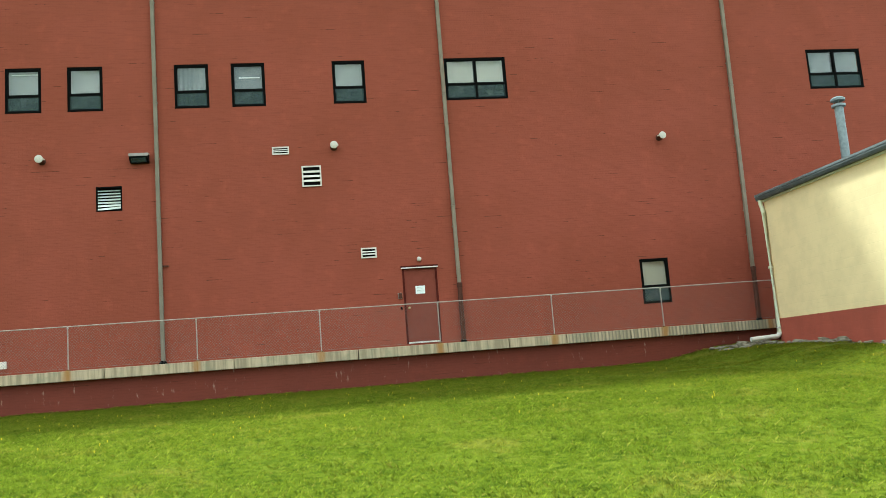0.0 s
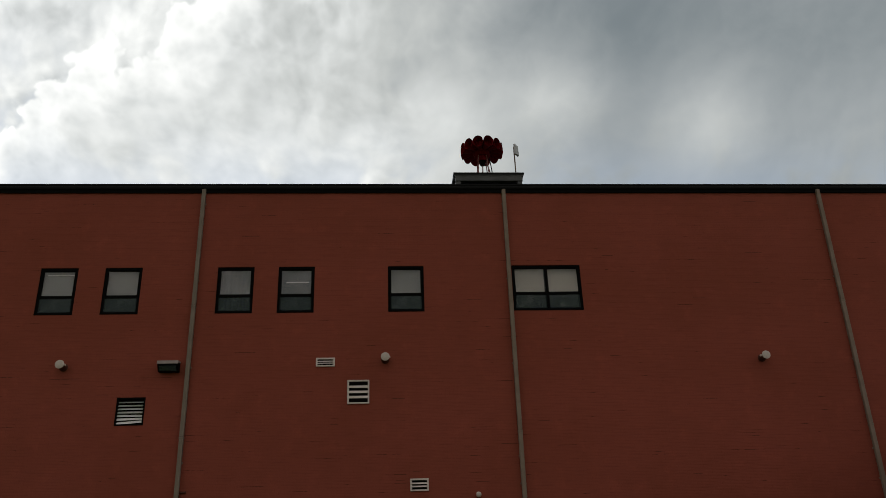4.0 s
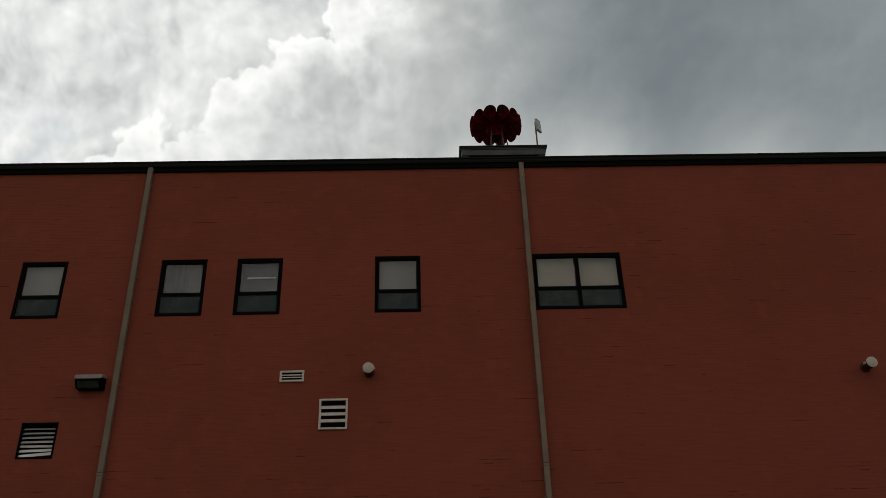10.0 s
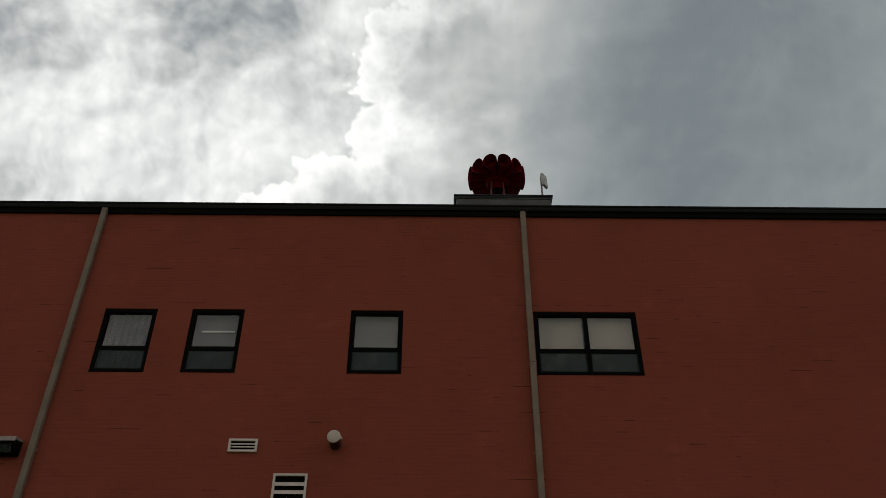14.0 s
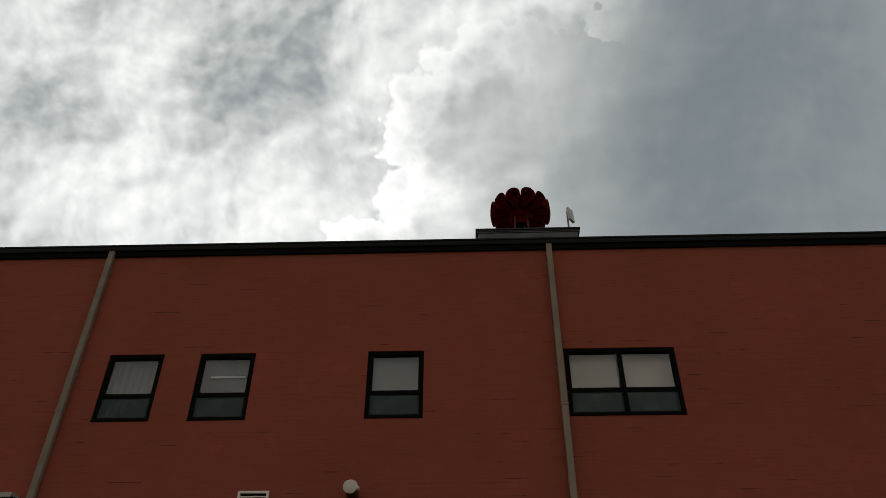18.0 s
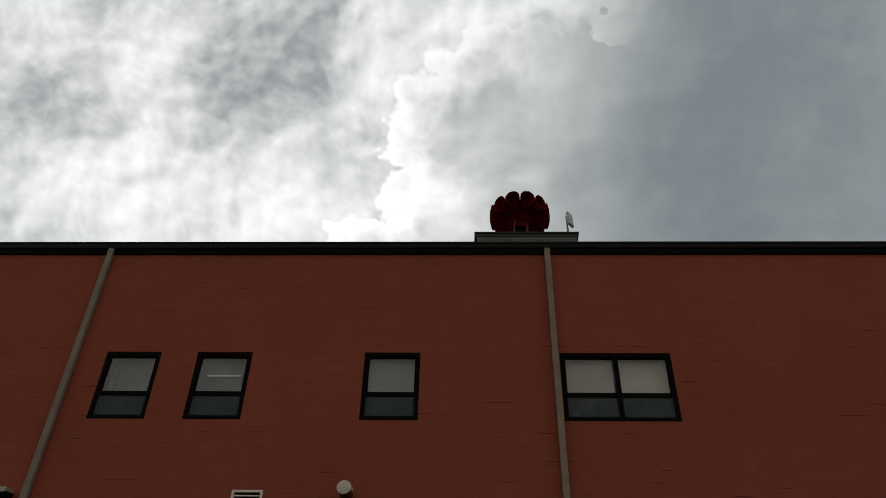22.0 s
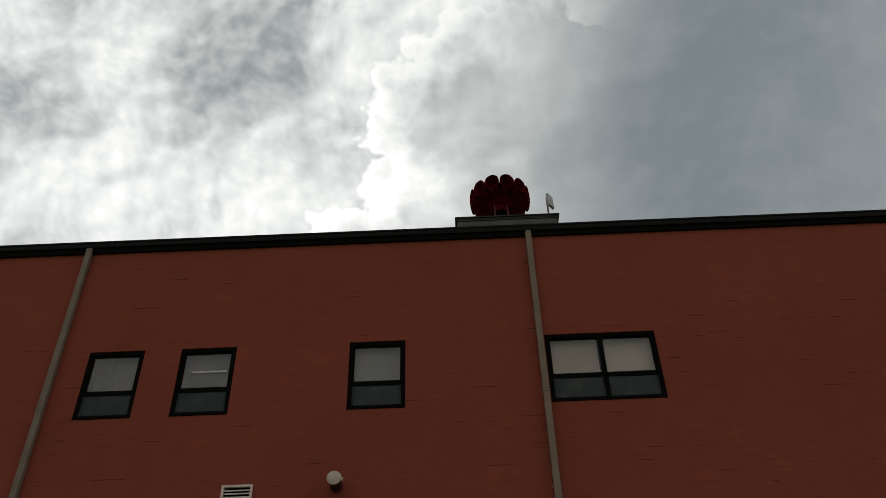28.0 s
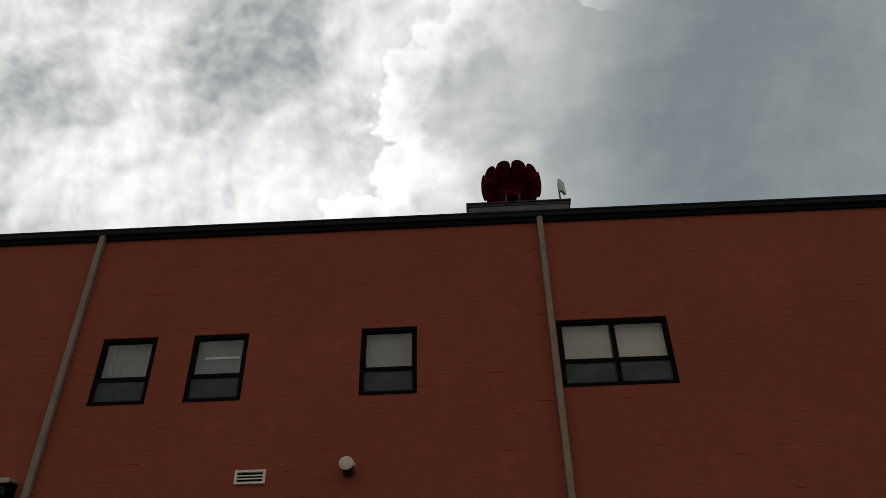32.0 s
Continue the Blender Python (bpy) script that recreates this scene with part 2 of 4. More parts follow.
def painted_brick(name, base, worn_base, streaks=1.0):
    """Thick paint over brick courses: faint joints, open bed joints as dark dashes, old patches."""
    mat, g, b = material(name, base, 0.8, 0.0, 0.06)
    c = g.node("ShaderNodeTexCoord").outputs["Object"]
    s = g.node("ShaderNodeSeparateXYZ")
    g.put(s.inputs[0], c)
    flat = g.comb(g.m("ADD", s.outputs[0], s.outputs[1]), s.outputs[2], 0.0)
    brick = g.node("ShaderNodeTexBrick", offset=0.5)
    g.put(brick.inputs["Vector"], flat)
    for key, value in (("Color1", (0.45, 0.45, 0.45, 1)), ("Color2", (0.6, 0.6, 0.6, 1)), ("Mortar", (0.0, 0.0, 0.0, 1)), ("Scale", 1.0),
                       ("Mortar Size", 0.006), ("Mortar Smooth", 0.5), ("Brick Width", 0.203), ("Row Height", 0.0677)):
        brick.inputs[key].default_value = value
    cloud = g.noise(c, 0.35, 6, 0.6)
    blotch = g.noise(c, 2.2, 6, 0.62)
    fine = g.noise(c, 45, 4, 0.65)
    rows = g.noise(g.scaled(flat, 1.1, 14.0, 1.0), 1.6, 5, 0.6)
    joint = g.m("SUBTRACT", 1.0, brick.outputs["Fac"])
    # bed joints that have opened: long thin dashes along the courses
    z = g.m("FRACT", g.m("DIVIDE", s.outputs[2], 0.0677))
    bed = g.m("SUBTRACT", 1.0, g.step(g.m("MINIMUM", z, g.m("SUBTRACT", 1.0, z)), 0.03, 0.16))
    course = g.m("MULTIPLY", g.m("FLOOR", g.m("ADD", g.m("DIVIDE", s.outputs[2], 0.0677), 0.5)), 3.71)
    dash = g.noise(g.comb(g.m("ADD", s.outputs[0], s.outputs[1]), course, 0.0), 0.9, 5, 0.6)
    crack = g.m("MULTIPLY", bed, g.step(dash, 0.615, 0.67))
    col = g.mix(g.step(cloud, 0.32, 0.68), base, worn_base)
    col = g.mix(g.m("MULTIPLY", g.step(blotch, 0.5, 0.72), 0.35), col, tuple(x * 1.25 for x in base))
    col = g.mix(g.m("MULTIPLY", g.step(rows, 0.50, 0.66), 0.26), col, tuple(x * 0.6 for x in base))
    col = g.mix(g.m("MULTIPLY", fine, 0.18), col, tuple(x * 0.55 for x in base))
    col = g.mix(g.m("MULTIPLY", g.m("SUBTRACT", 1.0, joint), 0.13), col, tuple(x * 0.5 for x in base))
    col = g.mix(g.m("MULTIPLY", crack, 0.7 * streaks), col, (0.02, 0.012, 0.009))
    if streaks < 1:
        mark = g.noise(g.scaled(flat, 8.0, 2.2, 1.0), 1.0, 6, 0.68)
        col = g.mix(g.m("MULTIPLY", g.step(mark, 0.60, 0.72), 0.8), col, (0.34, 0.24, 0.20))
    g.put(b.inputs["Base Color"], col)
    g.put(b.inputs["Roughness"], g.step(blotch, 0.3, 0.7, 0.7, 0.9))
    high = g.m("SUBTRACT", g.m("ADD", g.m("MULTIPLY", joint, 0.55), g.m("MULTIPLY", fine, 0.25)), g.m("MULTIPLY", crack, 1.2))
    bump(g, b, high, 0.3, 0.007)
    return mat


M = {}
M["brick"] = painted_brick("painted_brick", (0.255, 0.065, 0.044), (0.222, 0.057, 0.036))
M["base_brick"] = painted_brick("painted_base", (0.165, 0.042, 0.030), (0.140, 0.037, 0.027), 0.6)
M["trim_red"] = worn("door_paint", (0.190, 0.048, 0.034), (0.170, 0.043, 0.030), 0.7, 0, 4, 80, 0.05, 0.1)
M["dark_red"] = worn("dark_frame_paint", (0.075, 0.013, 0.010), (0.06, 0.011, 0.009), 0.7, 0, 8, 80, 0.05, 0.05)
M["bronze"] = worn("dark_bronze_metal", (0.003, 0.003, 0.0032), (0.005, 0.0045, 0.0045), 0.65, 0, 7, 90, 0.05, 0.03)
M["coping"] = worn("coping_metal", (0.005, 0.0052, 0.0055), (0.008, 0.008, 0.0085), 0.45, 0, 1.5, 50, 0.05, 0.1)
M["black"] = worn("black_board", (0.004, 0.004, 0.004), (0.006, 0.006, 0.006), 0.8, spec=0.05)
M["pipe"] = worn("taupe_downpipe", (0.225, 0.170, 0.132), (0.18, 0.135, 0.105), 0.5, 0, 3, 60, 0.08)
M["pipe_green"] = worn("weathered_downpipe", (0.205, 0.165, 0.132), (0.165, 0.132, 0.105), 0.5, 0, 2.5, 60, 0.08)
M["pipe_brown"] = worn("brown_iron_pipe", (0.085, 0.032, 0.023), (0.066, 0.027, 0.02), 0.7, 0, 4, 60, 0.1, 0.08)
M["white"] = worn("white_paint", (0.68, 0.60, 0.57), (0.58, 0.51, 0.48), 0.5, 0, 6, 70, 0.06)
M["paper"] = worn("paper", (0.82, 0.82, 0.84), (0.76, 0.77, 0.8), 0.8, 0, 3, 40, 0.03)
M["slat"] = worn("bare_aluminium", (0.72, 0.71, 0.70), (0.6, 0.59, 0.58), 0.38, 0.3, 3, 60, 0.05)
M["galv"] = worn("galvanised_steel", (0.24, 0.255, 0.27), (0.18, 0.19, 0.205), 0.5, 0.5, 9, 70, 0.06)
M["post"] = worn("fence_steel", (0.40, 0.345, 0.315), (0.31, 0.265, 0.24), 0.55, 0.15, 9, 70, 0.06)
M["wire"] = worn("chain_link_wire", (0.20, 0.185, 0.18), (0.16, 0.15, 0.145), 0.6, 0.1, 5, 40, 0.02)
M["horn"] = worn("red_siren_paint", (0.155, 0.004, 0.007), (0.125, 0.003, 0.006), 0.6, 0, 5, 60, 0.05, 0.05)
# near-black that paints the shadow inside openings; the siren motor shares it
M["horn_dark"] = worn("shadow_and_motor_black", (0.004, 0.003, 0.003), (0.006, 0.005, 0.005), 0.9, spec=0.05)
M["leg"] = worn("siren_stand_paint", (0.20, 0.07, 0.06), (0.16, 0.055, 0.05), 0.5)
M["pent"] = worn("grey_penthouse_metal", (0.095, 0.097, 0.10), (0.06, 0.062, 0.066), 0.55, 0.1, 2.5, 50, 0.08)
M["pent_dark"] = worn("dark_penthouse_edge", (0.012, 0.013, 0.014), (0.02, 0.021, 0.022), 0.5, 0.1)
M["ant"] = worn("pale_antenna_plastic", (0.42, 0.43, 0.43), (0.34, 0.35, 0.35), 0.5)
M["shade"] = worn("roller_shade_cloth", (0.335, 0.338, 0.345), (0.29, 0.295, 0.305), 0.9, 0, 1.5, 120, 0.06)
M["shade_warm"] = worn("warm_shade_cloth", (0.50, 0.465, 0.41), (0.45, 0.42, 0.37), 0.9, 0, 1.5, 120, 0.06)
M["curtain"] = worn("grey_curtain_cloth", (0.21, 0.225, 0.245), (0.16, 0.175, 0.195), 0.9, 0, 3, 120, 0.1)
# indoor surfaces: the lack of light is put into this dark colour
M["room"] = worn("unlit_room_tone", (0.06, 0.065, 0.065), (0.045, 0.05, 0.05), 0.8)
M["lens"] = worn("frosted_lens", (0.58, 0.51, 0.47), (0.50, 0.44, 0.40), 0.4, 0, 12, 80, 0.04)
M["rock"] = worn("field_stone", (0.22, 0.185, 0.14), (0.12, 0.098, 0.07), 0.9, 0, 5, 30, 0.6)
M["roofing"] = worn("membrane_roof", (0.10, 0.10, 0.10), (0.14, 0.14, 0.14), 0.85, 0, 1, 30, 0.2)
M["rust"] = worn("rusty_plate", (0.20, 0.09, 0.03), (0.12, 0.06, 0.03), 0.8, 0, 20, 80, 0.2)
M["brass"] = worn("worn_brass", (0.55, 0.42, 0.25), (0.42, 0.32, 0.2), 0.35, 0.9, 20, 90, 0.04)


def glass_material(name, tint, rough):
    mat, g, b = material(name, tint, rough)
    b.inputs["Transmission Weight"].default_value = 1.0
    b.inputs["IOR"].default_value = 1.45
    return mat


def screen_material():
    """Insect screen: a fine dark weave that lets about half of the light through."""
    mat = bpy.data.materials.new("insect_screen")
    mat.use_nodes = True
    g = Graph(mat.node_tree)
    a, t, x = g.node("ShaderNodeBsdfDiffuse"), g.node("ShaderNodeBsdfTransparent"), g.node("ShaderNodeMixShader")
    a.inputs[0].default_value = (0.062, 0.080, 0.084, 1)
    c = g.node("ShaderNodeTexCoord").outputs["Object"]
    g.put(x.inputs[0], g.step(g.noise(c, 3.0, 4), 0.3, 0.7, 0.48, 0.66))
    g.tree.links.new(t.outputs[0], x.inputs[1])
    g.tree.links.new(a.outputs[0], x.inputs[2])
    g.tree.links.new(x.outputs[0], g.node("ShaderNodeOutputMaterial").inputs[0])
    return mat


M["lid"] = worn("dull_pale_metal", (0.30, 0.25, 0.235), (0.24, 0.20, 0.19), 0.5)
M["glass"] = glass_material("window_glass", (0.95, 0.94, 0.92), 0.0)
M["screen"] = screen_material()


def concrete_material():
    """Pale concrete edge: vertical run marks, and rust below each fence post."""
    mat, g, b = material("concrete_edge", (0.42, 0.42, 0.36), 0.85, 0, 0.3)
    c = g.node("ShaderNodeNewGeometry").outputs["Position"]
    s = g.node("ShaderNodeSeparateXYZ")
    g.put(s.inputs[0], c)
    runs = g.noise(g.scaled(c, 9.0, 0.3, 0.5), 1.0, 5, 0.65)
    grime = g.noise(c, 2.6, 5, 0.6)
    fine = g.noise(c, 60, 3, 0.6)
    ribs = g.m("MULTIPLY", g.step(s.outputs[0], 3.6, 4.6), g.step(g.m("SINE", g.m("ADD", g.m("MULTIPLY", s.outputs[0], 62.0), g.m("MULTIPLY", grime, 3.0))), -0.2, 0.6))
    col = g.mix(g.m("MULTIPLY", g.step(runs, 0.38, 0.62), 0.85), (0.50, 0.365, 0.25), (0.24, 0.18, 0.115))
    col = g.mix(g.m("MULTIPLY", ribs, 0.7), col, (0.14, 0.118, 0.09))
    col = g.mix(g.m("MULTIPLY", g.step(grime, 0.48, 0.7), 0.5), col, (0.215, 0.215, 0.14))
    near = g.m("ABSOLUTE", g.m("SUBTRACT", g.m("FRACT", g.m("DIVIDE", g.m("ADD", s.outputs[0], 21.02 + 1.555), 3.11)), 0.5))
    rust = g.m("MULTIPLY", g.step(g.m("ADD", near, g.m("MULTIPLY", g.m("SUBTRACT", grime, 0.5), 0.05)), 0.012, 0.045, 1.0, 0.0), g.step(runs, 0.3, 0.55, 0.6, 1.0))
    col = g.mix(rust, col, (0.32, 0.14, 0.03))
    col = g.mix(g.m("MULTIPLY", fine, 0.3), col, (0.2, 0.2, 0.17))
    g.put(b.inputs["Base Color"], col)
    bump(g, b, g.m("ADD", runs, fine), 0.4, 0.006)
    return mat


def shed_material(name, base, other):
    """Painted block: faint courses and rub marks."""
    mat, g, b = material(name, base, 0.7, 0, 0.3)
    c = g.node("ShaderNodeTexCoord").outputs["Object"]
    s = g.node("ShaderNodeSeparateXYZ")
    g.put(s.inputs[0], c)
    flat = g.comb(g.m("ADD", s.outputs[0], s.outputs[1]), s.outputs[2], 0.0)
    brick = g.node("ShaderNodeTexBrick", offset=0.5)
    g.put(brick.inputs["Vector"], flat)
    for key, value in (("Scale", 1.0), ("Mortar Size", 0.006), ("Mortar Smooth", 0.7), ("Brick Width", 0.406), ("Row Height", 0.203)):
        brick.inputs[key].default_value = value
    big, fine = g.noise(c, 1.4, 6, 0.62), g.noise(c, 45, 4, 0.6)
    scuff = g.noise(g.scaled(flat, 1.0, 7.0, 1.0), 1.7, 5, 0.6)
    col = g.mix(g.step(big, 0.35, 0.7), base, other)
    col = g.mix(g.m("MULTIPLY", g.step(scuff, 0.6, 0.7), 0.3), col, tuple(x * 0.75 for x in base))
    col = g.mix(g.m("MULTIPLY", brick.outputs["Fac"], 0.12), col, tuple(x * 0.6 for x in base))
    g.put(b.inputs["Base Color"], col)
    bump(g, b, g.m("ADD", g.m("MULTIPLY", g.m("SUBTRACT", 1.0, brick.outputs["Fac"]), 0.6), g.m("MULTIPLY", fine, 0.4)), 0.35, 0.008)
    return mat


def turf_material(name, blades):
    mat, g, b = material(name, (0.1, 0.17, 0.02), 0.9, 0, 0.0)
    c = g.node("ShaderNodeNewGeometry").outputs["Position"]
    big, mid, fine = g.noise(c, 0.28, 5, 0.6), g.noise(c, 1.7, 5, 0.65), g.noise(c, 22, 4, 0.65)
    tuft, dry = g.noise(g.v("ADD", c, (7.3, 1.9, 0)), 4.5, 6, 0.7), g.noise(g.v("ADD", c, (2.1, 9.4, 0)), 0.75, 6, 0.66)
    col = g.mix(g.step(big, 0.36, 0.64), (0.090, 0.106, 0.008), (0.122, 0.136, 0.012))
    col = g.mix(g.m("MULTIPLY", g.step(mid, 0.50, 0.68), 0.6), col, (0.155, 0.152, 0.020))
    col = g.mix(g.m("MULTIPLY", g.step(dry, 0.54, 0.66), 0.65), col, (0.205, 0.165, 0.030))
    col = g.mix(g.m("MULTIPLY", g.step(mid, 0.34, 0.47, 1.0, 0.0), 0.65), col, (0.046, 0.066, 0.006))
    col = g.mix(g.m("MULTIPLY", g.step(tuft, 0.36, 0.47, 1.0, 0.0), 0.8), col, (0.028, 0.042, 0.005))
    clump = g.noise(g.v("ADD", c, (1.7, 5.2, 0)), 11.0, 4, 0.65)
    col = g.mix(g.m("MULTIPLY", g.step(clump, 0.36, 0.50, 1.0, 0.0), 0.75), col, (0.030, 0.046, 0.005))
    col = g.mix(g.m("MULTIPLY", g.step(clump, 0.54, 0.66), 0.6), col, (0.205, 0.200, 0.030))
    s = g.node("ShaderNodeSeparateXYZ")
    g.put(s.inputs[0], c)
    bare = g.m("MULTIPLY", g.step(g.m("ADD", s.outputs[0], g.m("MULTIPLY", g.m("SUBTRACT", mid, 0.5), 2.2)), 8.6, 9.5), 0.0 if blades else 0.9)
    bare = g.m("MULTIPLY", bare, g.m("MULTIPLY", g.step(s.outputs[1], -9.2, -8.4), g.step(s.outputs[0], 9.8, 10.6, 1.0, 0.0)))
    col = g.mix(bare, col, (0.10, 0.068, 0.04))
    if blades:
        r = g.node("ShaderNodeNewGeometry").outputs["Random Per Island"]
        col = g.mix(g.step(r, 0.0, 1.0, 0.0, 0.55), col, (0.178, 0.188, 0.024))
        col = g.mix(g.step(r, 0.93, 0.97, 0.0, 0.6), col, (0.25, 0.19, 0.06))
    else:
        col = g.mix(g.m("MULTIPLY", fine, 0.7), col, (0.056, 0.072, 0.005))
        bump(g, b, fine, 0.5, 0.02)
    g.put(b.inputs["Base Color"], col)
    if blades:
        t, x = g.node("ShaderNodeBsdfTranslucent"), g.node("ShaderNodeMixShader")
        g.put(t.inputs[0], g.mix(1.0, col, (1.65, 1.7, 1.2), "MULTIPLY"))
        x.inputs[0].default_value = 0.68
        g.tree.links.new(b.outputs[0], x.inputs[1])
        g.tree.links.new(t.outputs[0], x.inputs[2])
        for n in g.tree.nodes:
            if n.type == "OUTPUT_MATERIAL":
                g.tree.links.new(x.outputs[0], n.inputs[0])
    return mat


M["concrete"] = concrete_material()
M["cream"] = shed_material("cream_block", (0.76, 0.56, 0.32), (0.68, 0.50, 0.285))
M["shed_red"] = shed_material("red_block", (0.31, 0.066, 0.043), (0.26, 0.056, 0.037))
M["cream_trim"] = worn("cream_trim", (0.70, 0.66, 0.50), (0.62, 0.58, 0.44), 0.5)
M["turf"] = turf_material("turf_ground", False)
M["blade"] = turf_material("grass_blades", True)
M["yellow"] = worn("dandelion_petals", (0.75, 0.55, 0.02), (0.65, 0.45, 0.02), 0.7)


# ---- mesh helpers ----
def finish(bm, name, mat):
    bmesh.ops.recalc_face_normals(bm, faces=bm.faces)
    me = bpy.data.meshes.new(name)
    bm.to_mesh(me)
    bm.free()
    me.materials.append(M[mat])
    return me


def part(name, bm, mat, parent=None, label="", smooth=False):
    """Links a bmesh as one mesh object under a thing or part."""
    me = finish(bm, name, mat)
    if smooth:
        me.polygons.foreach_set("use_smooth", [True] * len(me.polygons))
        me.set_sharp_from_angle(angle=radians(35))
    ob = new(name, me)
    if parent:
        ob.parent = parent
    return tagged(ob, label)


def thing(name, at, label, category, group="", kind=""):
    ob = new(name)
    ob.location = at
    ob.empty_display_size = 0.1
    return tagged(ob, label, category, group, kind)


def box(x0, x1, y0, y1, z0, z1, bevel=0.0, bm=None):
    one = bmesh.new()
    bmesh.ops.create_cube(one, size=1.0, matrix=Matrix.Translation(((x0 + x1) / 2, (y0 + y1) / 2, (z0 + z1) / 2)) @ Matrix.Diagonal((x1 - x0, y1 - y0, z1 - z0, 1)))
    if bevel:
        bmesh.ops.bevel(one, geom=list(one.edges), offset=bevel, segments=2, affect="EDGES", profile=0.6)
    if bm is None:
        return one
    me = bpy.data.meshes.new("tmp")
    one.to_mesh(me)
    one.free()
    bm.from_mesh(me)
    bpy.data.meshes.remove(me)
    return bm


def ring(bm, m, rx, ry, n):
    return [bm.verts.new(m @ Vector((rx * math.cos(2 * math.pi * i / n), ry * math.sin(2 * math.pi * i / n), 0))) for i in range(n)]


def skin(bm, rings, cap0=True, cap1=True):
    for a, b in zip(rings, rings[1:]):
        for i in range(len(a)):
            j = (i + 1) % len(a)
            bm.faces.new((a[i], a[j], b[j], b[i]))
    if cap0:
        bm.faces.new(list(reversed(rings[0])))
    if cap1:
        bm.faces.new(rings[-1])
    return bm


def lathe(profile, n=24, m=Matrix(), caps=(True, True), bm=None):
    """Turns a profile of (radius, height) about the z axis of m."""
    bm = bm or bmesh.new()
    return skin(bm, [ring(bm, m @ Matrix.Translation((0, 0, h)), r, r, n) for r, h in profile], *caps)


def tube(points, r, n=8, bm=None):
    """A round bar along points."""
    bm = bm or bmesh.new()
    pts = [Vector(p) for p in points]
    rings = []
    for i, p in enumerate(pts):
        way = (pts[min(i + 1, len(pts) - 1)] - pts[max(i - 1, 0)]).normalized()
        rings.append(ring(bm, Matrix.Translation(p) @ way.to_track_quat("Z", "Y").to_matrix().to_4x4(), r, r, n))
    return skin(bm, rings)


def holed_wall(name, x0, x1, z0, z1, y0, y1, holes, mat):
    """A wall from y0 (outside) to y1 with openings cut through: (x0, x1, z0, z1) each."""
    xs = sorted({x0, x1, *(h[0] for h in holes), *(h[1] for h in holes)})
    zs = sorted({z0, z1, *(h[2] for h in holes), *(h[3] for h in holes)})
    bm = bmesh.new()
    grid = {}

    def vert(i, j, y):
        if (i, j, y) not in grid:
            grid[i, j, y] = bm.verts.new((xs[i], y, zs[j]))
        return grid[i, j, y]

    def solid(i, j):
        if not (0 <= i < len(xs) - 1 and 0 <= j < len(zs) - 1):
            return False
        cx, cz = (xs[i] + xs[i + 1]) / 2, (zs[j] + zs[j + 1]) / 2
        return not any(h[0] < cx < h[1] and h[2] < cz < h[3] for h in holes)

    for i in range(len(xs) - 1):
        for j in range(len(zs) - 1):
            if not solid(i, j):
                continue
            bm.faces.new([vert(a, b, y0) for a, b in ((i, j), (i + 1, j), (i + 1, j + 1), (i, j + 1))])
            bm.faces.new([vert(a, b, y1) for a, b in ((i, j), (i, j + 1), (i + 1, j + 1), (i + 1, j))])
            for di, dj, (a, b), (c, d) in ((-1, 0, (i, j), (i, j + 1)), (1, 0, (i + 1, j), (i + 1, j + 1)), (0, -1, (i, j), (i + 1, j)), (0, 1, (i, j + 1), (i + 1, j + 1))):
                if not solid(i + di, j + dj):
                    bm.faces.new([vert(a, b, y0), vert(a, b, y1), vert(c, d, y1), vert(c, d, y0)])
    return tagged(part(name, bm, mat), kind="structure")


def hollow_frame(x0, x1, z0, z1, y0, y1, w, foot=None, bm=None):
    """Four butted bars round an opening; the lower one may be higher."""
    f = foot or w
    bm = bm or bmesh.new()
    box(x0, x0 + w, y0, y1, z0, z1, 0.004, bm)
    box(x1 - w, x1, y0, y1, z0, z1, 0.004, bm)
    box(x0 + w, x1 - w, y0, y1, z0, z0 + f, 0.004, bm)
    box(x0 + w, x1 - w, y0, y1, z1 - w, z1, 0.004, bm)
    return bm


# ---- ground ----
def lerp(x, table):
    for (a, u), (b, v) in zip(table, table[1:]):
        if x <= b:
            k = min(1, max(0, (x - a) / (b - a)))
            return u + (v - u) * k
    return table[-1][1]


def ground(x, y):
    z = lerp(y, [(-60, -4.6), (-24, -2.40), (-18, -1.95), (-12, -1.50), (-6, -1.24), (-1, -1.10)])
    near = min(1, max(0, (x - 6.4) / 2.6))
    near = near * near * (3 - 2 * near)
    z += near * 0.30 * min(1, max(0, (y + 16) / 8)) + min(0.16, 0.008 * (x + 10)) * (0.5 if y > -6 else 0.25)
    far = math.hypot(x, y)
    return z + 0.03 * noise.noise((x * 0.35, y * 0.35, 0)) * min(1, far)


def build_ground():
    bm = bmesh.new()
    xs = [-900, -300, -120, -60, -40, -30] + [i * 0.75 for i in range(-32, 33)] + [30, 40, 60, 120, 300, 900]
    ys = [-900, -300, -120, -60, -45, -36] + [-30 + 0.75 * i for i in range(41)] + [3, 10, 40, 120, 300, 900]
    grid = [[bm.verts.new((x, y, ground(x, min(y, 0)))) for x in xs] for y in ys]
    for a, b in zip(grid, grid[1:]):
        for i in range(len(xs) - 1):
            bm.faces.new((a[i], a[i + 1], b[i + 1], b[i]))
    ob = part("ground", bm, "turf", smooth=True)
    tagged(ob, "mown green lawn sloping up to the building", "lawn", kind="structure")


build_ground()

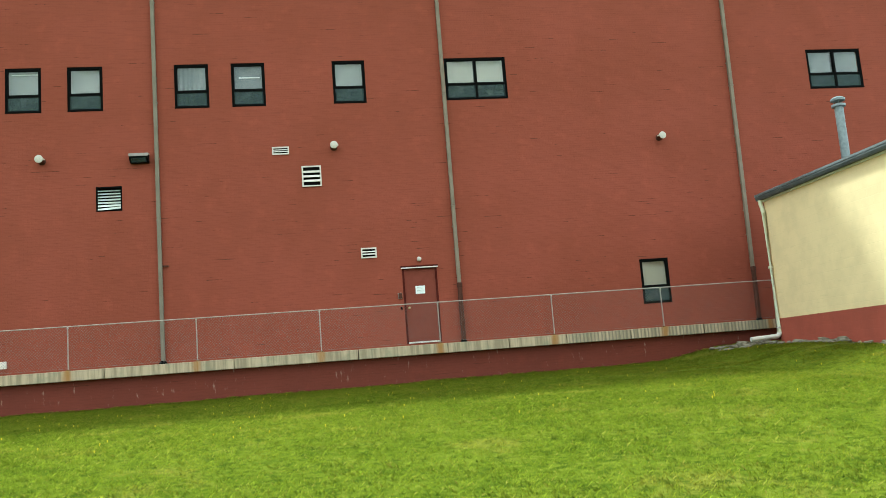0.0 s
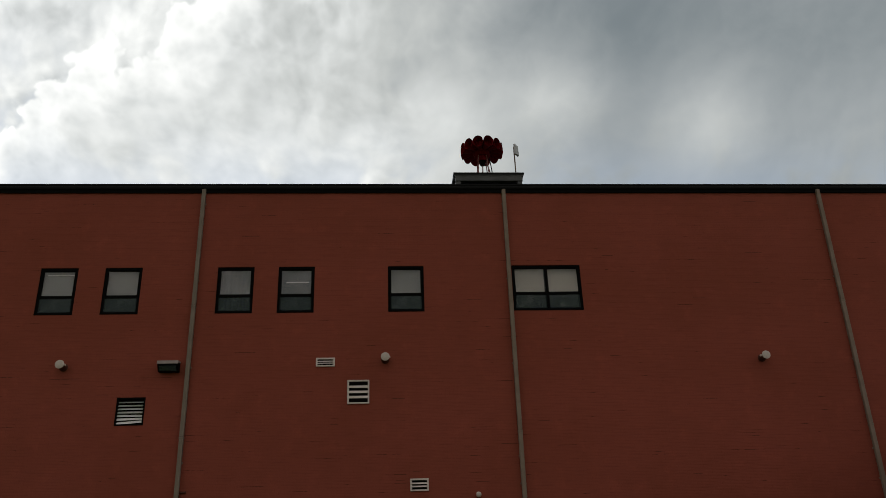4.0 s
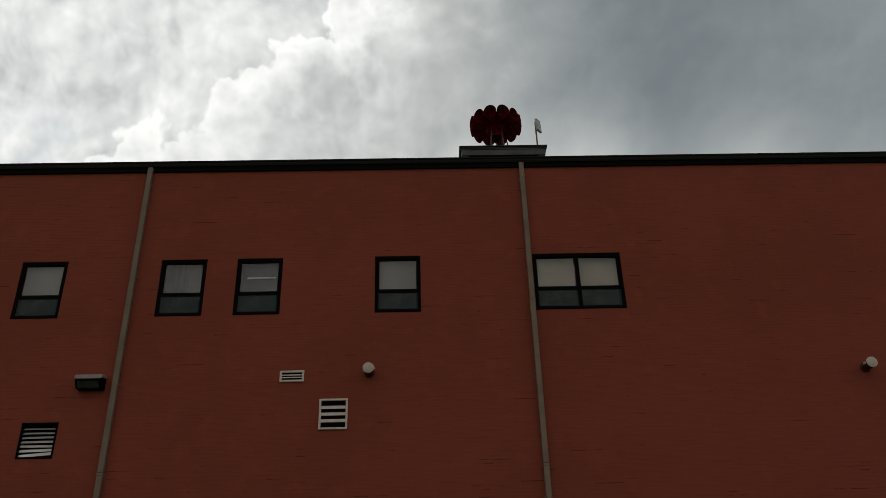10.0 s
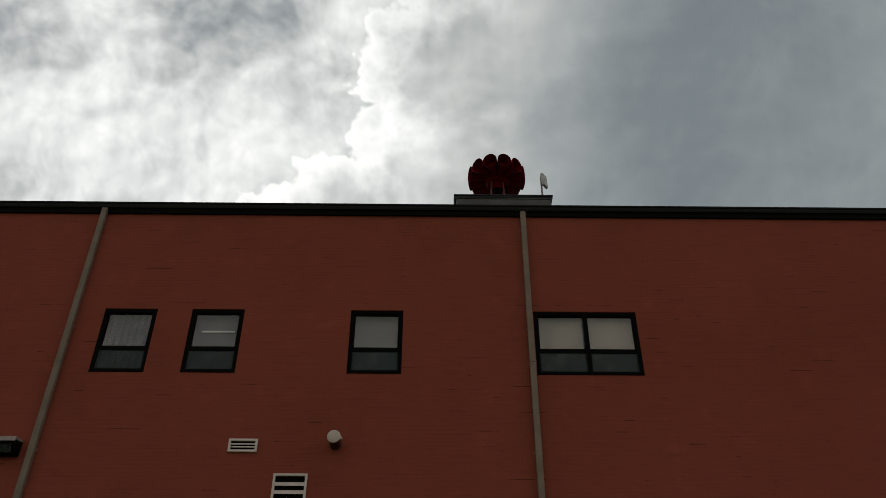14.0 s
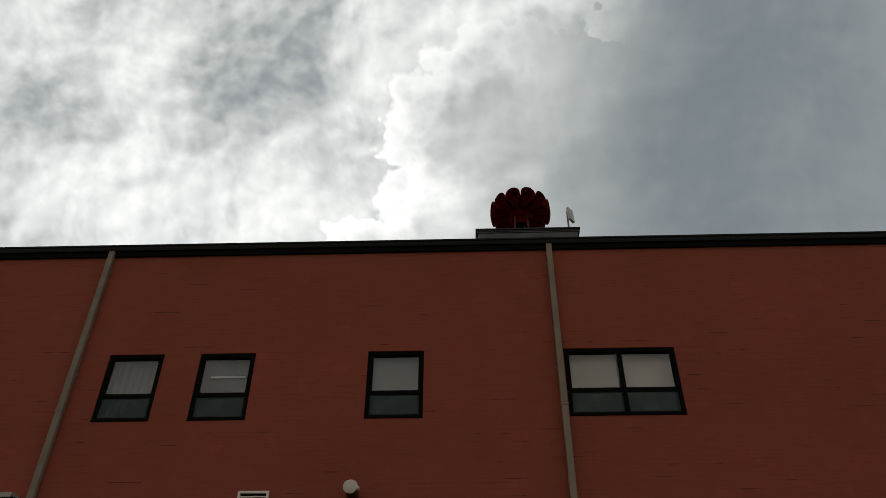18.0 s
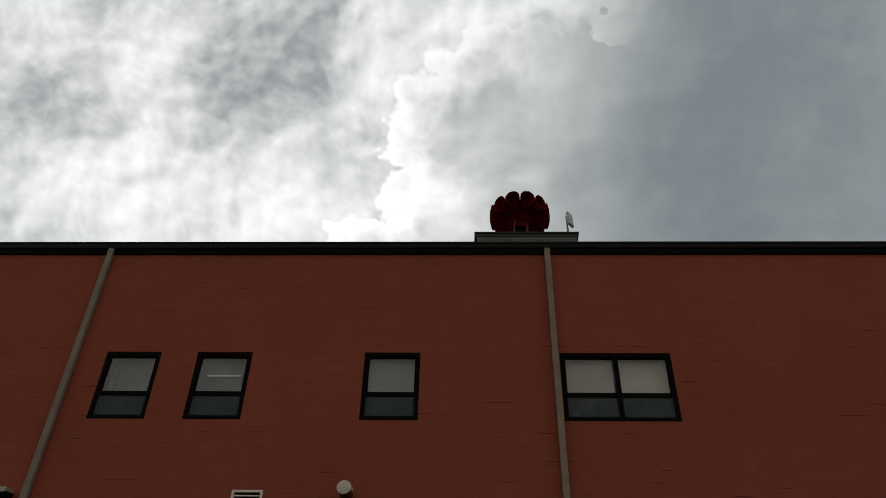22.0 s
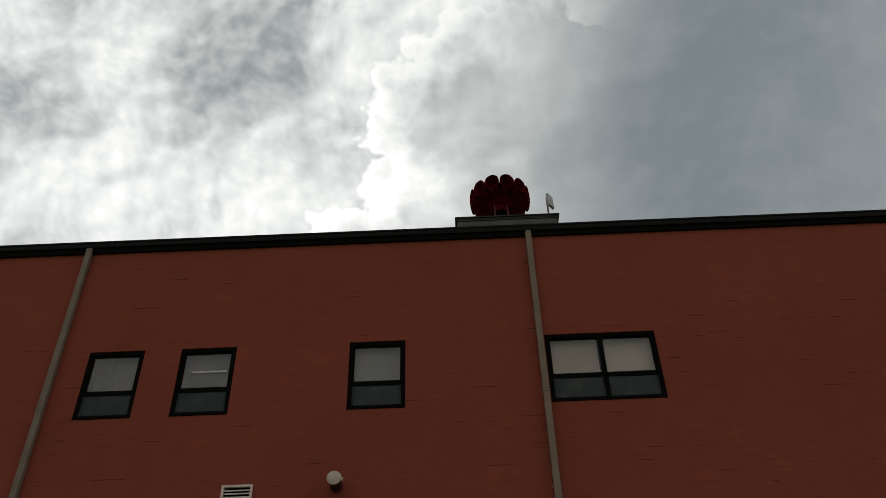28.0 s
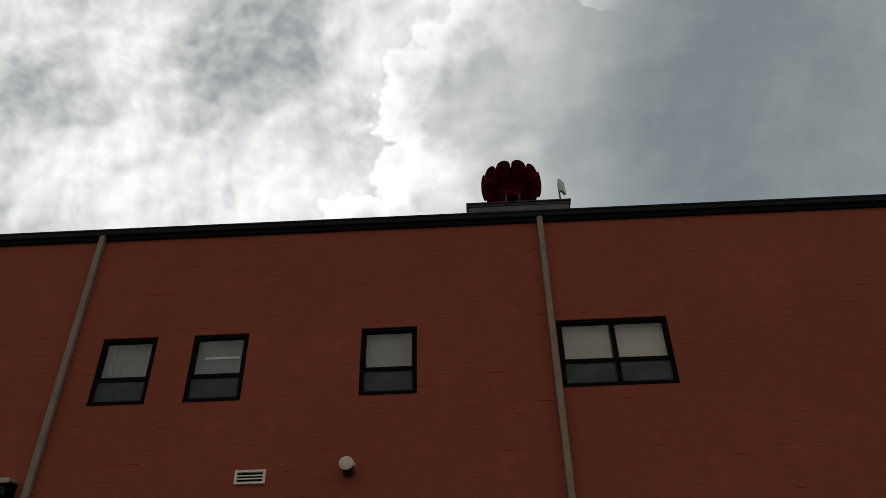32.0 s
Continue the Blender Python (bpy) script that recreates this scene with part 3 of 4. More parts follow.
# ---- main building ----
WX0, WX1, TOP = -22.0, 24.0, 10.5
WIN_Z0, WIN_Z1 = 6.925, 8.195
SINGLE = [-13.21, -10.383, -8.785, -5.958, -4.412, -1.59]
DOUBLE = [1.655, 13.07]
LOW = (6.93, 7.80, 0.651, 1.957)
DOORS = [(0.0, 0.985), (-13.31, -12.325)]
LOUVRE = (-8.092, -7.419, 4.126, 4.805)
holes = [(x, x + 0.932, WIN_Z0, WIN_Z1) for x in SINGLE] + [(x, x + 1.83, WIN_Z0, WIN_Z1) for x in DOUBLE] + [LOW, LOUVRE]
holes += [(a, b, 0.0, 2.13) for a, b in DOORS]
holed_wall("wall_south", WX0, WX1, -0.08, TOP, 0.0, 0.32, holes, "brick")
part("wall_west", box(WX0, WX0 + 0.3, 0.322, 18, -1.5, TOP), "brick")
part("wall_east", box(WX1 - 0.3, WX1, 0.322, 18, -1.5, TOP), "brick")
part("wall_north", box(WX0 + 0.302, WX1 - 0.302, 17.7, 18, -1.5, TOP), "brick")
part("floor", box(WX0 + 0.302, WX1 - 0.302, 0.322, 17.698, -0.4, -0.1), "room")
part("roof", box(WX0 + 0.302, WX1 - 0.302, 0.322, 17.698, 10.2, 10.42), "roofing")
for n in ("wall_west", "wall_east", "wall_north", "floor", "roof"):
    tagged(bpy.data.objects[n], kind="structure")
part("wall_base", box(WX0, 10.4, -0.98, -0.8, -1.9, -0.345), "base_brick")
tagged(bpy.data.objects["wall_base"], kind="structure")


def build_coping():
    """Metal edge of the roof in lengths, with a black board below."""
    edge = thing("roof_edge_trim", (0, 0, TOP), "dark metal roof coping over a black board", "roof trim", kind="structure")
    x = WX0 - 0.1
    while x < WX1 + 0.1:
        e = min(x + 3.05, WX1 + 0.1)
        bm = bmesh.new()
        prof = [(-0.075, -0.045), (-0.085, 0.0), (-0.072, 0.012), (-0.072, 0.045), (-0.086, 0.06), (-0.086, 0.09), (-0.05, 0.10), (0.30, 0.105), (0.30, 0.0), (-0.02, 0.0), (-0.02, -0.045)]
        a, b = ([bm.verts.new((q, y, z)) for y, z in prof] for q in (x + 0.0002, e - 0.0002))
        skin(bm, [a, b])
        part("coping_length", bm, "coping", edge)
        x = e
    part("board", box(WX0, WX1, -0.045, -0.003, -0.155, -0.046), "black", edge, "black painted board")


build_coping()


def window_unit(x, w, z0, z1, bays, label, number):
    """A dark framed sash window with a tall upper light and a screened lower one."""
    h = z1 - z0
    win = thing(f"window_{number}", (x, 0, z0), label, "window", "windows", "structure")
    part("window_frame", hollow_frame(0.003, w - 0.003, 0.003, h - 0.003, 0.012, 0.11, 0.066, 0.072), "bronze", win, "dark bronze frame")
    part("window_sill", box(0.004, w - 0.004, -0.012, 0.0115, 0.004, 0.045, 0.004), "bronze", win)
    mid = h * 0.385
    inner = (w - 0.132) / bays
    for k in range(bays):
        a = 0.066 + inner * k + 0.001
        b = a + inner - 0.002
        if k:
            part("mullion", box(a - 0.038, a + 0.038, 0.008, 0.10, 0.074, h - 0.068, 0.004), "bronze", win)
        part("upper_sash", hollow_frame(a, b, mid + 0.002, h - 0.068, 0.03, 0.07, 0.022), "bronze", win)
        part("lower_sash", hollow_frame(a, b, 0.074, mid, 0.042, 0.095, 0.035), "bronze", win)
        part("meeting_rail", box(a, b, 0.022, 0.0415, mid - 0.045, mid + 0.035, 0.003), "bronze", win)
        p = part("pane", box(a + 0.02, b - 0.02, 0.047, 0.053, mid + 0.02, h - 0.085), "glass", win)
        q = part("pane", box(a + 0.03, b - 0.03, 0.066, 0.072, 0.09, mid - 0.036), "glass", win)
        p.visible_shadow = q.visible_shadow = False
        part("insect_screen", box(a + 0.004, b - 0.004, 0.036, 0.0385, 0.077, mid - 0.046), "screen", win, "dark insect screen")
    # dark-coloured box round the opening, so the room behind looks unlit
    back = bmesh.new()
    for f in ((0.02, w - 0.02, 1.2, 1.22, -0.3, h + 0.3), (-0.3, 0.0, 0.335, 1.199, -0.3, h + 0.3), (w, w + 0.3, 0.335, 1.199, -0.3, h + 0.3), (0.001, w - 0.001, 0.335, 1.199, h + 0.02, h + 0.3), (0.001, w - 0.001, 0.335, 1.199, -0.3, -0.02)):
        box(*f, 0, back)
    part("room_lining", back, "room", win, "room lining coloured dark to look unlit")
    return win


def hang(x, w, z0, z1, drop, mat, label, category, y=0.16, pleats=0):
    """A shade or curtain behind a window; pleats give it folds."""
    bm = bmesh.new()
    n = max(2, pleats * 8)
    top, bottom = z1 - 0.03, z1 - drop
    for s in (0.0, 0.004):
        rows = []
        for k in range(5):
            z = top + (bottom - top) * k / 4
            rows.append([bm.verts.new((x + 0.05 + (w - 0.1) * i / n, y + s + (0.018 * math.sin(i * 2 * math.pi / 8) * (0.4 + 0.6 * k / 4) if pleats else 0.003 * math.sin(3 * k + x)), z)) for i in range(n + 1)])
        for a, b in zip(rows, rows[1:]):
            for i in range(n):
                bm.faces.new((a[i], a[i + 1], b[i + 1], b[i]))
    ob = part("curtain" if pleats else "roller_shade", bm, mat, smooth=True)
    return tagged(ob, label, category)


LABEL = "dark bronze sash window in a painted brick wall"
for i, x in enumerate(SINGLE):
    window_unit(x, 0.932, WIN_Z0, WIN_Z1, 1, LABEL, i + 1)
for i, x in enumerate(DOUBLE):
    window_unit(x, 1.83, WIN_Z0, WIN_Z1, 2, "wide dark bronze window with two sash bays", 7 + i)
window_unit(LOW[0], LOW[1] - LOW[0], LOW[2], LOW[3], 1, "dark bronze ground floor window behind the fence", 9)
hang(SINGLE[0], 0.932, WIN_Z0, WIN_Z1, 1.2, "curtain", "bluish grey flat window shade drawn down", "window shade")
hang(SINGLE[1], 0.932, WIN_Z0, WIN_Z1, 1.2, "shade", "pale grey roller shade drawn down", "window shade")
hang(SINGLE[2], 0.932, WIN_Z0, WIN_Z1, 1.2, "shade", "pale grey roller shade drawn down", "window shade")
hang(SINGLE[3], 0.932, WIN_Z0, WIN_Z1, 1.2, "curtain", "thin grey pleated curtain behind the glass", "curtain", pleats=7)
hang(SINGLE[4], 0.932, WIN_Z0, WIN_Z1, 1.2, "curtain", "grey cloth shade drawn behind the glass", "window shade")
hang(SINGLE[5], 0.932, WIN_Z0, WIN_Z1, 1.2, "shade", "pale grey roller shade drawn down", "window shade")
for x, cloth, label in ((DOUBLE[0], "shade_warm", "warm white roller shade drawn down"), (DOUBLE[1], "curtain", "bluish grey roller shade drawn down")):
    hang(x, 0.92, WIN_Z0, WIN_Z1, 1.2, cloth, label, "window shade")
    hang(x + 0.91, 0.92, WIN_Z0, WIN_Z1, 1.2, cloth, label, "window shade")
hang(LOW[0], 0.87, LOW[2], LOW[3], 1.25, "shade_warm", "warm white roller shade drawn down", "window shade")
for x, w, z in ((SINGLE[4] + 0.2, 0.58, 7.79), (SINGLE[1] + 0.14, 0.7, 8.03)):
    ob = part("curtain_rail", box(x, x + w, 0.125, 0.142, z, z + 0.032, 0.004), "paper")
    tagged(ob, "thin white rail before the shade", "rail")


def build_door(x0, x1, number, label):
    """A flush painted metal door in a frame, with a pale rain cap."""
    w = x1 - x0
    door = thing(f"door_{number}", (x0, 0, 0), label, "door", kind="structure")
    part("door_frame", hollow_frame(0.003, w - 0.003, 0.003, 2.127, -0.006, 0.13, 0.055, 0.02), "dark_red", door, "dark red steel frame")
    part("door_leaf", box(0.058, w - 0.058, 0.035, 0.08, 0.025, 2.068, 0.003), "trim_red", door)
    part("threshold", box(0.06, w - 0.06, -0.03, -0.007, 0.0, 0.045, 0.004), "white", door, "pale worn threshold")
    part("rain_cap", box(-0.03, w + 0.03, -0.075, -0.0065, 2.085, 2.115, 0.004), "white", door, "pale metal drip cap")
    part("header", box(-0.035, w + 0.035, -0.06, -0.0065, 2.118, 2.165, 0.004), "dark_red", door)
    knob = part("door_handle", lathe([(0.034, 0), (0.034, 0.008), (0.014, 0.012), (0.013, 0.04), (0.03, 0.05), (0.034, 0.065), (0.026, 0.08), (0.008, 0.085)], 16, pose(0.135, 0.0349, 0.99, 90, 0, 0)), "brass", door, "worn brass knob", True)
    for z in (0.25, 1.05, 1.82):
        part("hinge", tube([(w - 0.056, 0.028, z - 0.05), (w - 0.056, 0.028, z + 0.05)], 0.009), "dark_red", door)
    part("room_lining", box(-0.1, w + 0.1, 0.33, 0.4, -0.08, 2.3), "room", door)
    return door


d = build_door(*DOORS[0], 1, "painted brown-red steel door with paper notice")
build_door(*DOORS[1], 2, "painted brown-red steel door at the walkway")
notice = part("paper_notice", box(0.35, 0.615, 0.029, 0.0325, 1.372, 1.592), "paper")
tagged(notice, "white paper notice taped on the door", "notice")
for k in range(4):
    z = 1.55 - 0.042 * k
    part("printed_line", box(0.39, 0.575 - 0.04 * (k % 2), 0.0275, 0.0285, z - 0.007, z), "ant", notice)
keybox = thing("key_box", (-0.1, 0, 1.26), "grey metal key box beside the door", "key box")
part("body", box(-0.055, 0.055, -0.075, -0.002, 0, 0.16, 0.01), "lid", keybox)
part("lid", box(-0.05, 0.05, -0.09, -0.0755, 0.01, 0.15, 0.006), "pipe_brown", keybox)
bell = thing("push_button", (-0.08, 0, 0.95), "small black push button on the wall", "button")
part("plate", box(-0.028, 0.028, -0.018, -0.002, 0, 0.085, 0.004), "bronze", bell)
part("button", lathe([(0.014, 0), (0.014, 0.01), (0.01, 0.014)], 12, pose(0, -0.0181, 0.045, 90, 0, 0)), "black", bell)
globe = thing("door_lamp", (0.496, 0, 2.30), "small white globe lamp above the door", "lamp")
part("base", lathe([(0.055, 0.002), (0.055, 0.02), (0.035, 0.03), (0.03, 0.05)], 16, pose(0, 0, 0.03, 90, 0, 0)), "leg", globe, "", True)
part("globe", lathe([(0.03, 0.0501), (0.055, 0.065), (0.066, 0.09), (0.06, 0.12), (0.04, 0.14), (0.01, 0.148)], 18, pose(0, 0, 0.03, 90, 0, 0)), "lens", globe, "frosted globe", True)
box_w = thing("junction_box", (-10.45, 0, 0.12), "small white electrical box on the wall", "electrical box")
part("body", box(-0.085, 0.085, -0.07, -0.002, 0, 0.18, 0.008), "white", box_w)
part("cover", box(-0.09, 0.09, -0.082, -0.0705, -0.005, 0.185, 0.005), "white", box_w)


# ---- downpipes ----
def strap(parent, z, mat):
    part("strap", box(-0.072, 0.072, -0.006, -0.0005, z - 0.02, z + 0.02, 0.001), mat, parent)


def downpipe(x, lower, mat, label):
    """Square downpipe; the lower length may be a darker iron pipe with a boot."""
    pipe = thing("downpipe", (x, 0, -0.08), label, "downpipe", "downpipes on the facade")
    top = 10.51
    low = (lower or 0.02) + 0.08
    for k, (a, b) in enumerate(((low, 3.9), (3.9, 7.2), (7.2, top))):
        bm = box(-0.052, 0.052, -0.105, -0.015, a + 0.003, b - 0.003, 0.012)
        part("pipe_length", bm, mat, pipe)
        if k:
            part("sleeve", box(-0.058, 0.058, -0.111, -0.009, a - 0.05, a + 0.0, 0.006), mat, pipe)
    for z in (1.0 + low, 3.3, 5.6, 7.9, 10.1):
        strap(pipe, z, mat)
    if lower:
        part("iron_pipe", lathe([(0.066, 0.05), (0.066, low - 0.1), (0.078, low - 0.09), (0.078, low + 0.02), (0.07, low + 0.03)], 16, pose(0, -0.08, 0)), "pipe_brown", pipe, "dark brown iron lower pipe", True)
    part("boot", lathe([(0.12, 0.001), (0.115, 0.03), (0.08, 0.05), (0.075, 0.09)] if lower else [(0.12, 0.001), (0.11, 0.05), (0.08, 0.07), (0.075, 0.10)], 16, pose(0, -0.08, 0)), "black", pipe, "black boot", True)
    return pipe


p1 = downpipe(-6.473, 0, "pipe_green", "weathered grey-green square downpipe on the facade")
part("wall_bracket", box(0.055, 0.21, -0.06, -0.001, 2.61, 2.645, 0.004), "pipe_brown", p1, "rusty side bracket")
downpipe(1.58, 1.57, "pipe", "taupe square downpipe with iron foot")
p3 = downpipe(10.36, 1.5, "pipe", "taupe square downpipe next to the cream shed")
p3.rotation_euler = (0, radians(0.6), 0)


# ---- vents and lamps on the wall ----
def grille(x0, x1, z0, z1, slots, label):
    """White framed vent with dark slots between sloping blades."""
    w, h = x1 - x0, z1 - z0
    v = thing("wall_vent", (x0, 0, z0), label, "vent", "white wall vents")
    rim = 0.038
    part("frame", hollow_frame(0, w, 0, h, -0.034, -0.001, rim), "white", v)
    # black sheet on the solid wall paints the shadow between the blades
    part("backing", box(rim + 0.001, w - rim - 0.001, -0.005, -0.002, rim + 0.001, h - rim - 0.001), "horn_dark", v, "near-black sheet standing in for inner shadow")
    pitch = (h - 2 * rim) / slots
    for k in range(slots - 1):
        z = rim + pitch * (k + 1)
        bm = bmesh.new()
        t = pitch * 0.22
        pts = [(-0.030, z - t), (-0.026, z - t - 0.004), (-0.008, z + t), (-0.012, z + t + 0.004)]
        a, b = ([bm.verts.new((q, y, zz)) for y, zz in pts] for q in (rim + 0.002, w - rim - 0.002))
        part("slat", skin(bm, [a, b]), "white", v)
    return v


grille(-3.383, -2.917, 5.498, 5.721, 3, "small white louvred vent on the brick wall")
grille(-2.602, -2.065, 4.55, 5.143, 4, "square white louvred vent on the brick wall")
grille(-1.103, -0.669, 2.449, 2.738, 3, "small white louvred vent beside the door")
grille(-12.814, -12.194, 4.516, 5.105, 4, "square white louvred vent on the brick wall")


def build_louvre():
    """Exhaust opening with bright loose shutter blades, the lowest one hanging askew."""
    x0, x1, z0, z1 = LOUVRE
    w, h = x1 - x0, z1 - z0
    v = thing("shutter_vent", (x0, 0, z0), "dark exhaust opening with bright aluminium shutter blades", "vent")
    part("frame", hollow_frame(0.002, w - 0.002, 0.002, h - 0.002, -0.012, 0.14, 0.035), "bronze", v)
    # near-black plate gives the opening its shadow by colour
    part("backing", box(0.037, w - 0.037, 0.15, 0.16, 0.037, h - 0.037), "horn_dark", v)
    for k in range(7):
        z = 0.075 + (h - 0.13) * k / 6.6
        skew = (0.022, 0.006, -0.004, 0.0, 0.003, 0.0, 0.0)[k]
        bm = bmesh.new()
        lean = 0.012 + 0.014 * k
        pts = [(0.015, z - 0.028), (0.012, z - 0.024), (0.012 + lean, z + 0.03), (0.016 + lean, z + 0.027)]
        a = [bm.verts.new((0.04, y, zz - skew)) for y, zz in pts]
        b = [bm.verts.new((w - 0.04, y, zz + skew)) for y, zz in pts]
        part("blade", skin(bm, [a, b]), "slat", v)


build_louvre()


def spot(x, z, tip):
    """Round capped light on a stub arm, its pale lens facing out from the wall."""
    s = thing("wall_spotlight", (x, 0, z), "round brown wall light with pale lens", "wall light", "round lights on the facade")
    part("base", lathe([(0.10, 0.001), (0.10, 0.02), (0.085, 0.03)], 20, pose(0, 0, 0, 90, 0, 0)), "pipe_brown", s, "", True)
    part("body", lathe([(0.083, 0.031), (0.083, 0.27), (0.098, 0.285), (0.098, 0.30)], 24, pose(0, 0, 0, 90, 0, 0)), "pipe_brown", s, "brown round housing", True)
    part("lens", lathe([(0.103, 0.286), (0.108, 0.296), (0.105, 0.306), (0.06, 0.318), (0.01, 0.321)], 24, pose(0, 0, 0, 90, 0, 0)), "lens", s, "pale frosted lens", True)
    part("clip", box(*tip, -0.26, -0.21, -0.02, 0.02, 0.004), "white", s, "pale side clip")


spot(-1.672, 5.65, (0.099, 0.125))
spot(7.96, 5.563, (-0.135, -0.099))
spot(-9.45, 5.568, (0.099, 0.125))


def build_floodlight():
    f = thing("wall_pack_light", (-6.92, 0, 5.40), "dark box-shaped wall light with pale sloping lid", "wall light")
    bm = bmesh.new()
    prof = [(-0.002, 0.0), (-0.17, 0.0), (-0.27, 0.10), (-0.27, 0.17), (-0.002, 0.23)]
    a, b = ([bm.verts.new((q, y, z)) for y, z in prof] for q in (-0.24, 0.24))
    part("housing", skin(bm, [a, b]), "bronze", f)
    bm = bmesh.new()
    prof = [(-0.29, 0.150), (-0.268, 0.235), (-0.004, 0.275), (-0.004, 0.236), (-0.25, 0.185), (-0.275, 0.148)]
    a, b = ([bm.verts.new((q, y, z)) for y, z in prof] for q in (-0.25, 0.25))
    part("lid", skin(bm, [a, b]), "lid", f, "pale taupe lid")
    bm = bmesh.new()
    prof = [(-0.176, 0.002), (-0.274, 0.098), (-0.278, 0.094), (-0.18, -0.002)]
    a, b = ([bm.verts.new((q, y, z)) for y, z in prof] for q in (-0.2, 0.2))
    part("lens", skin(bm, [a, b]), "screen", f, "dark glass front")


build_floodlight()
for x, z in ((-13.119, 5.552), (-11.863, 5.54)):
    n = thing("pipe_stub", (x, 0, z), "small capped brown pipe stub in the wall", "pipe stub", "pipe stubs")
    part("pipe", tube([(0, -0.002, 0), (0, -0.10, 0)], 0.04, 12), "pipe_brown", n, "", True)
    part("cap", lathe([(0.055, 0.08), (0.062, 0.10), (0.06, 0.13), (0.04, 0.15), (0.01, 0.155)], 14, pose(0, 0, 0, 90, 0, 0)), "pipe_brown", n, "", True)
cable = part("cable", tube([(-11.77, -0.012, 3.02), (-11.78, -0.015, 2.7), (-11.80, -0.02, 2.3), (-11.86, -0.02, 1.9), (-11.88, -0.02, 1.4), (-11.86, -0.015, 0.9), (-11.87, -0.012, -0.07)], 0.011, 6), "ant", smooth=True)
tagged(cable, "thin pale cable hanging down the wall", "cable")


# ---- roof: penthouse, siren, antenna ----
def build_penthouse():
    p = thing("roof_penthouse", (1.26, 0.27, 10.42), "low grey metal penthouse behind the roof edge", "penthouse")
    part("wall", box(-0.93, -0.80, 0.06, 2.2, 0.001, 0.60), "pent", p)
    part("wall", box(0.80, 0.93, 0.06, 2.2, 0.001, 0.60), "pent", p)
    part("wall", box(-0.798, 0.798, 2.07, 2.2, 0.001, 0.60), "pent", p)
    # solid near-black panel in place of the shadow behind the louvres
    part("opening", box(-0.798, 0.798, 0.16, 0.2, 0.001, 0.60), "horn_dark", p, "near-black panel standing in for shadow behind louvres")
    for k in range(4):
        bm = bmesh.new()
        z = 0.06 + 0.125 * k
        prof = [(0.07, z), (0.075, z - 0.008), (0.15, z + 0.06), (0.145, z + 0.068)]
        a, b = ([bm.verts.new((q, y, zz)) for y, zz in prof] for q in (-0.796, 0.796))
        part("louvre", skin(bm, [a, b]), "pent_dark", p)
    part("head_beam", box(-0.95, 0.95, 0.035, 0.15, 0.49, 0.64, 0.008), "pent", p)
    part("slab", box(-0.985, 0.985, 0.012, 2.26, 0.662, 0.70, 0.006), "pent_dark", p)
    part("drip_strip", box(-0.97, 0.97, 0.02, 0.06, 0.642, 0.66, 0.003), "pent", p, "thin grey metal strip")
    part("edge_cap", box(-1.0, 1.0, 0.0, 2.28, 0.702, 0.735, 0.006), "pent_dark", p, "dark metal edge")


build_penthouse()


def horn(bm_out, a):
    """One siren horn at angle a: a flaring oval tube, hollow, its mouth outwards."""
    n = 20
    turn = Matrix.Rotation(a, 4, "Z") @ Matrix.Rotation(radians(90), 4, "Y")
    outer, inner = [], []
    for r, wz, wy in ((0.14, 0.10, 0.042), (0.28, 0.112, 0.080), (0.40, 0.130, 0.110), (0.51, 0.156, 0.136), (0.57, 0.172, 0.148), (0.606, 0.182, 0.153)):
        outer.append(ring(bm_out, turn @ Matrix.Translation((0, 0, r)), wz, wy, n))
        if r > 0.35:
            inner.append(ring(bm_out, turn @ Matrix.Translation((0, 0, r + 0.004)), wz - 0.005, wy - 0.005, n))
    skin(bm_out, outer, True, False)
    skin(bm_out, list(reversed(inner)), False, True)
    for i in range(n):
        j = (i + 1) % n
        bm_out.faces.new((outer[-1][i], outer[-1][j], inner[-1][j], inner[-1][i]))


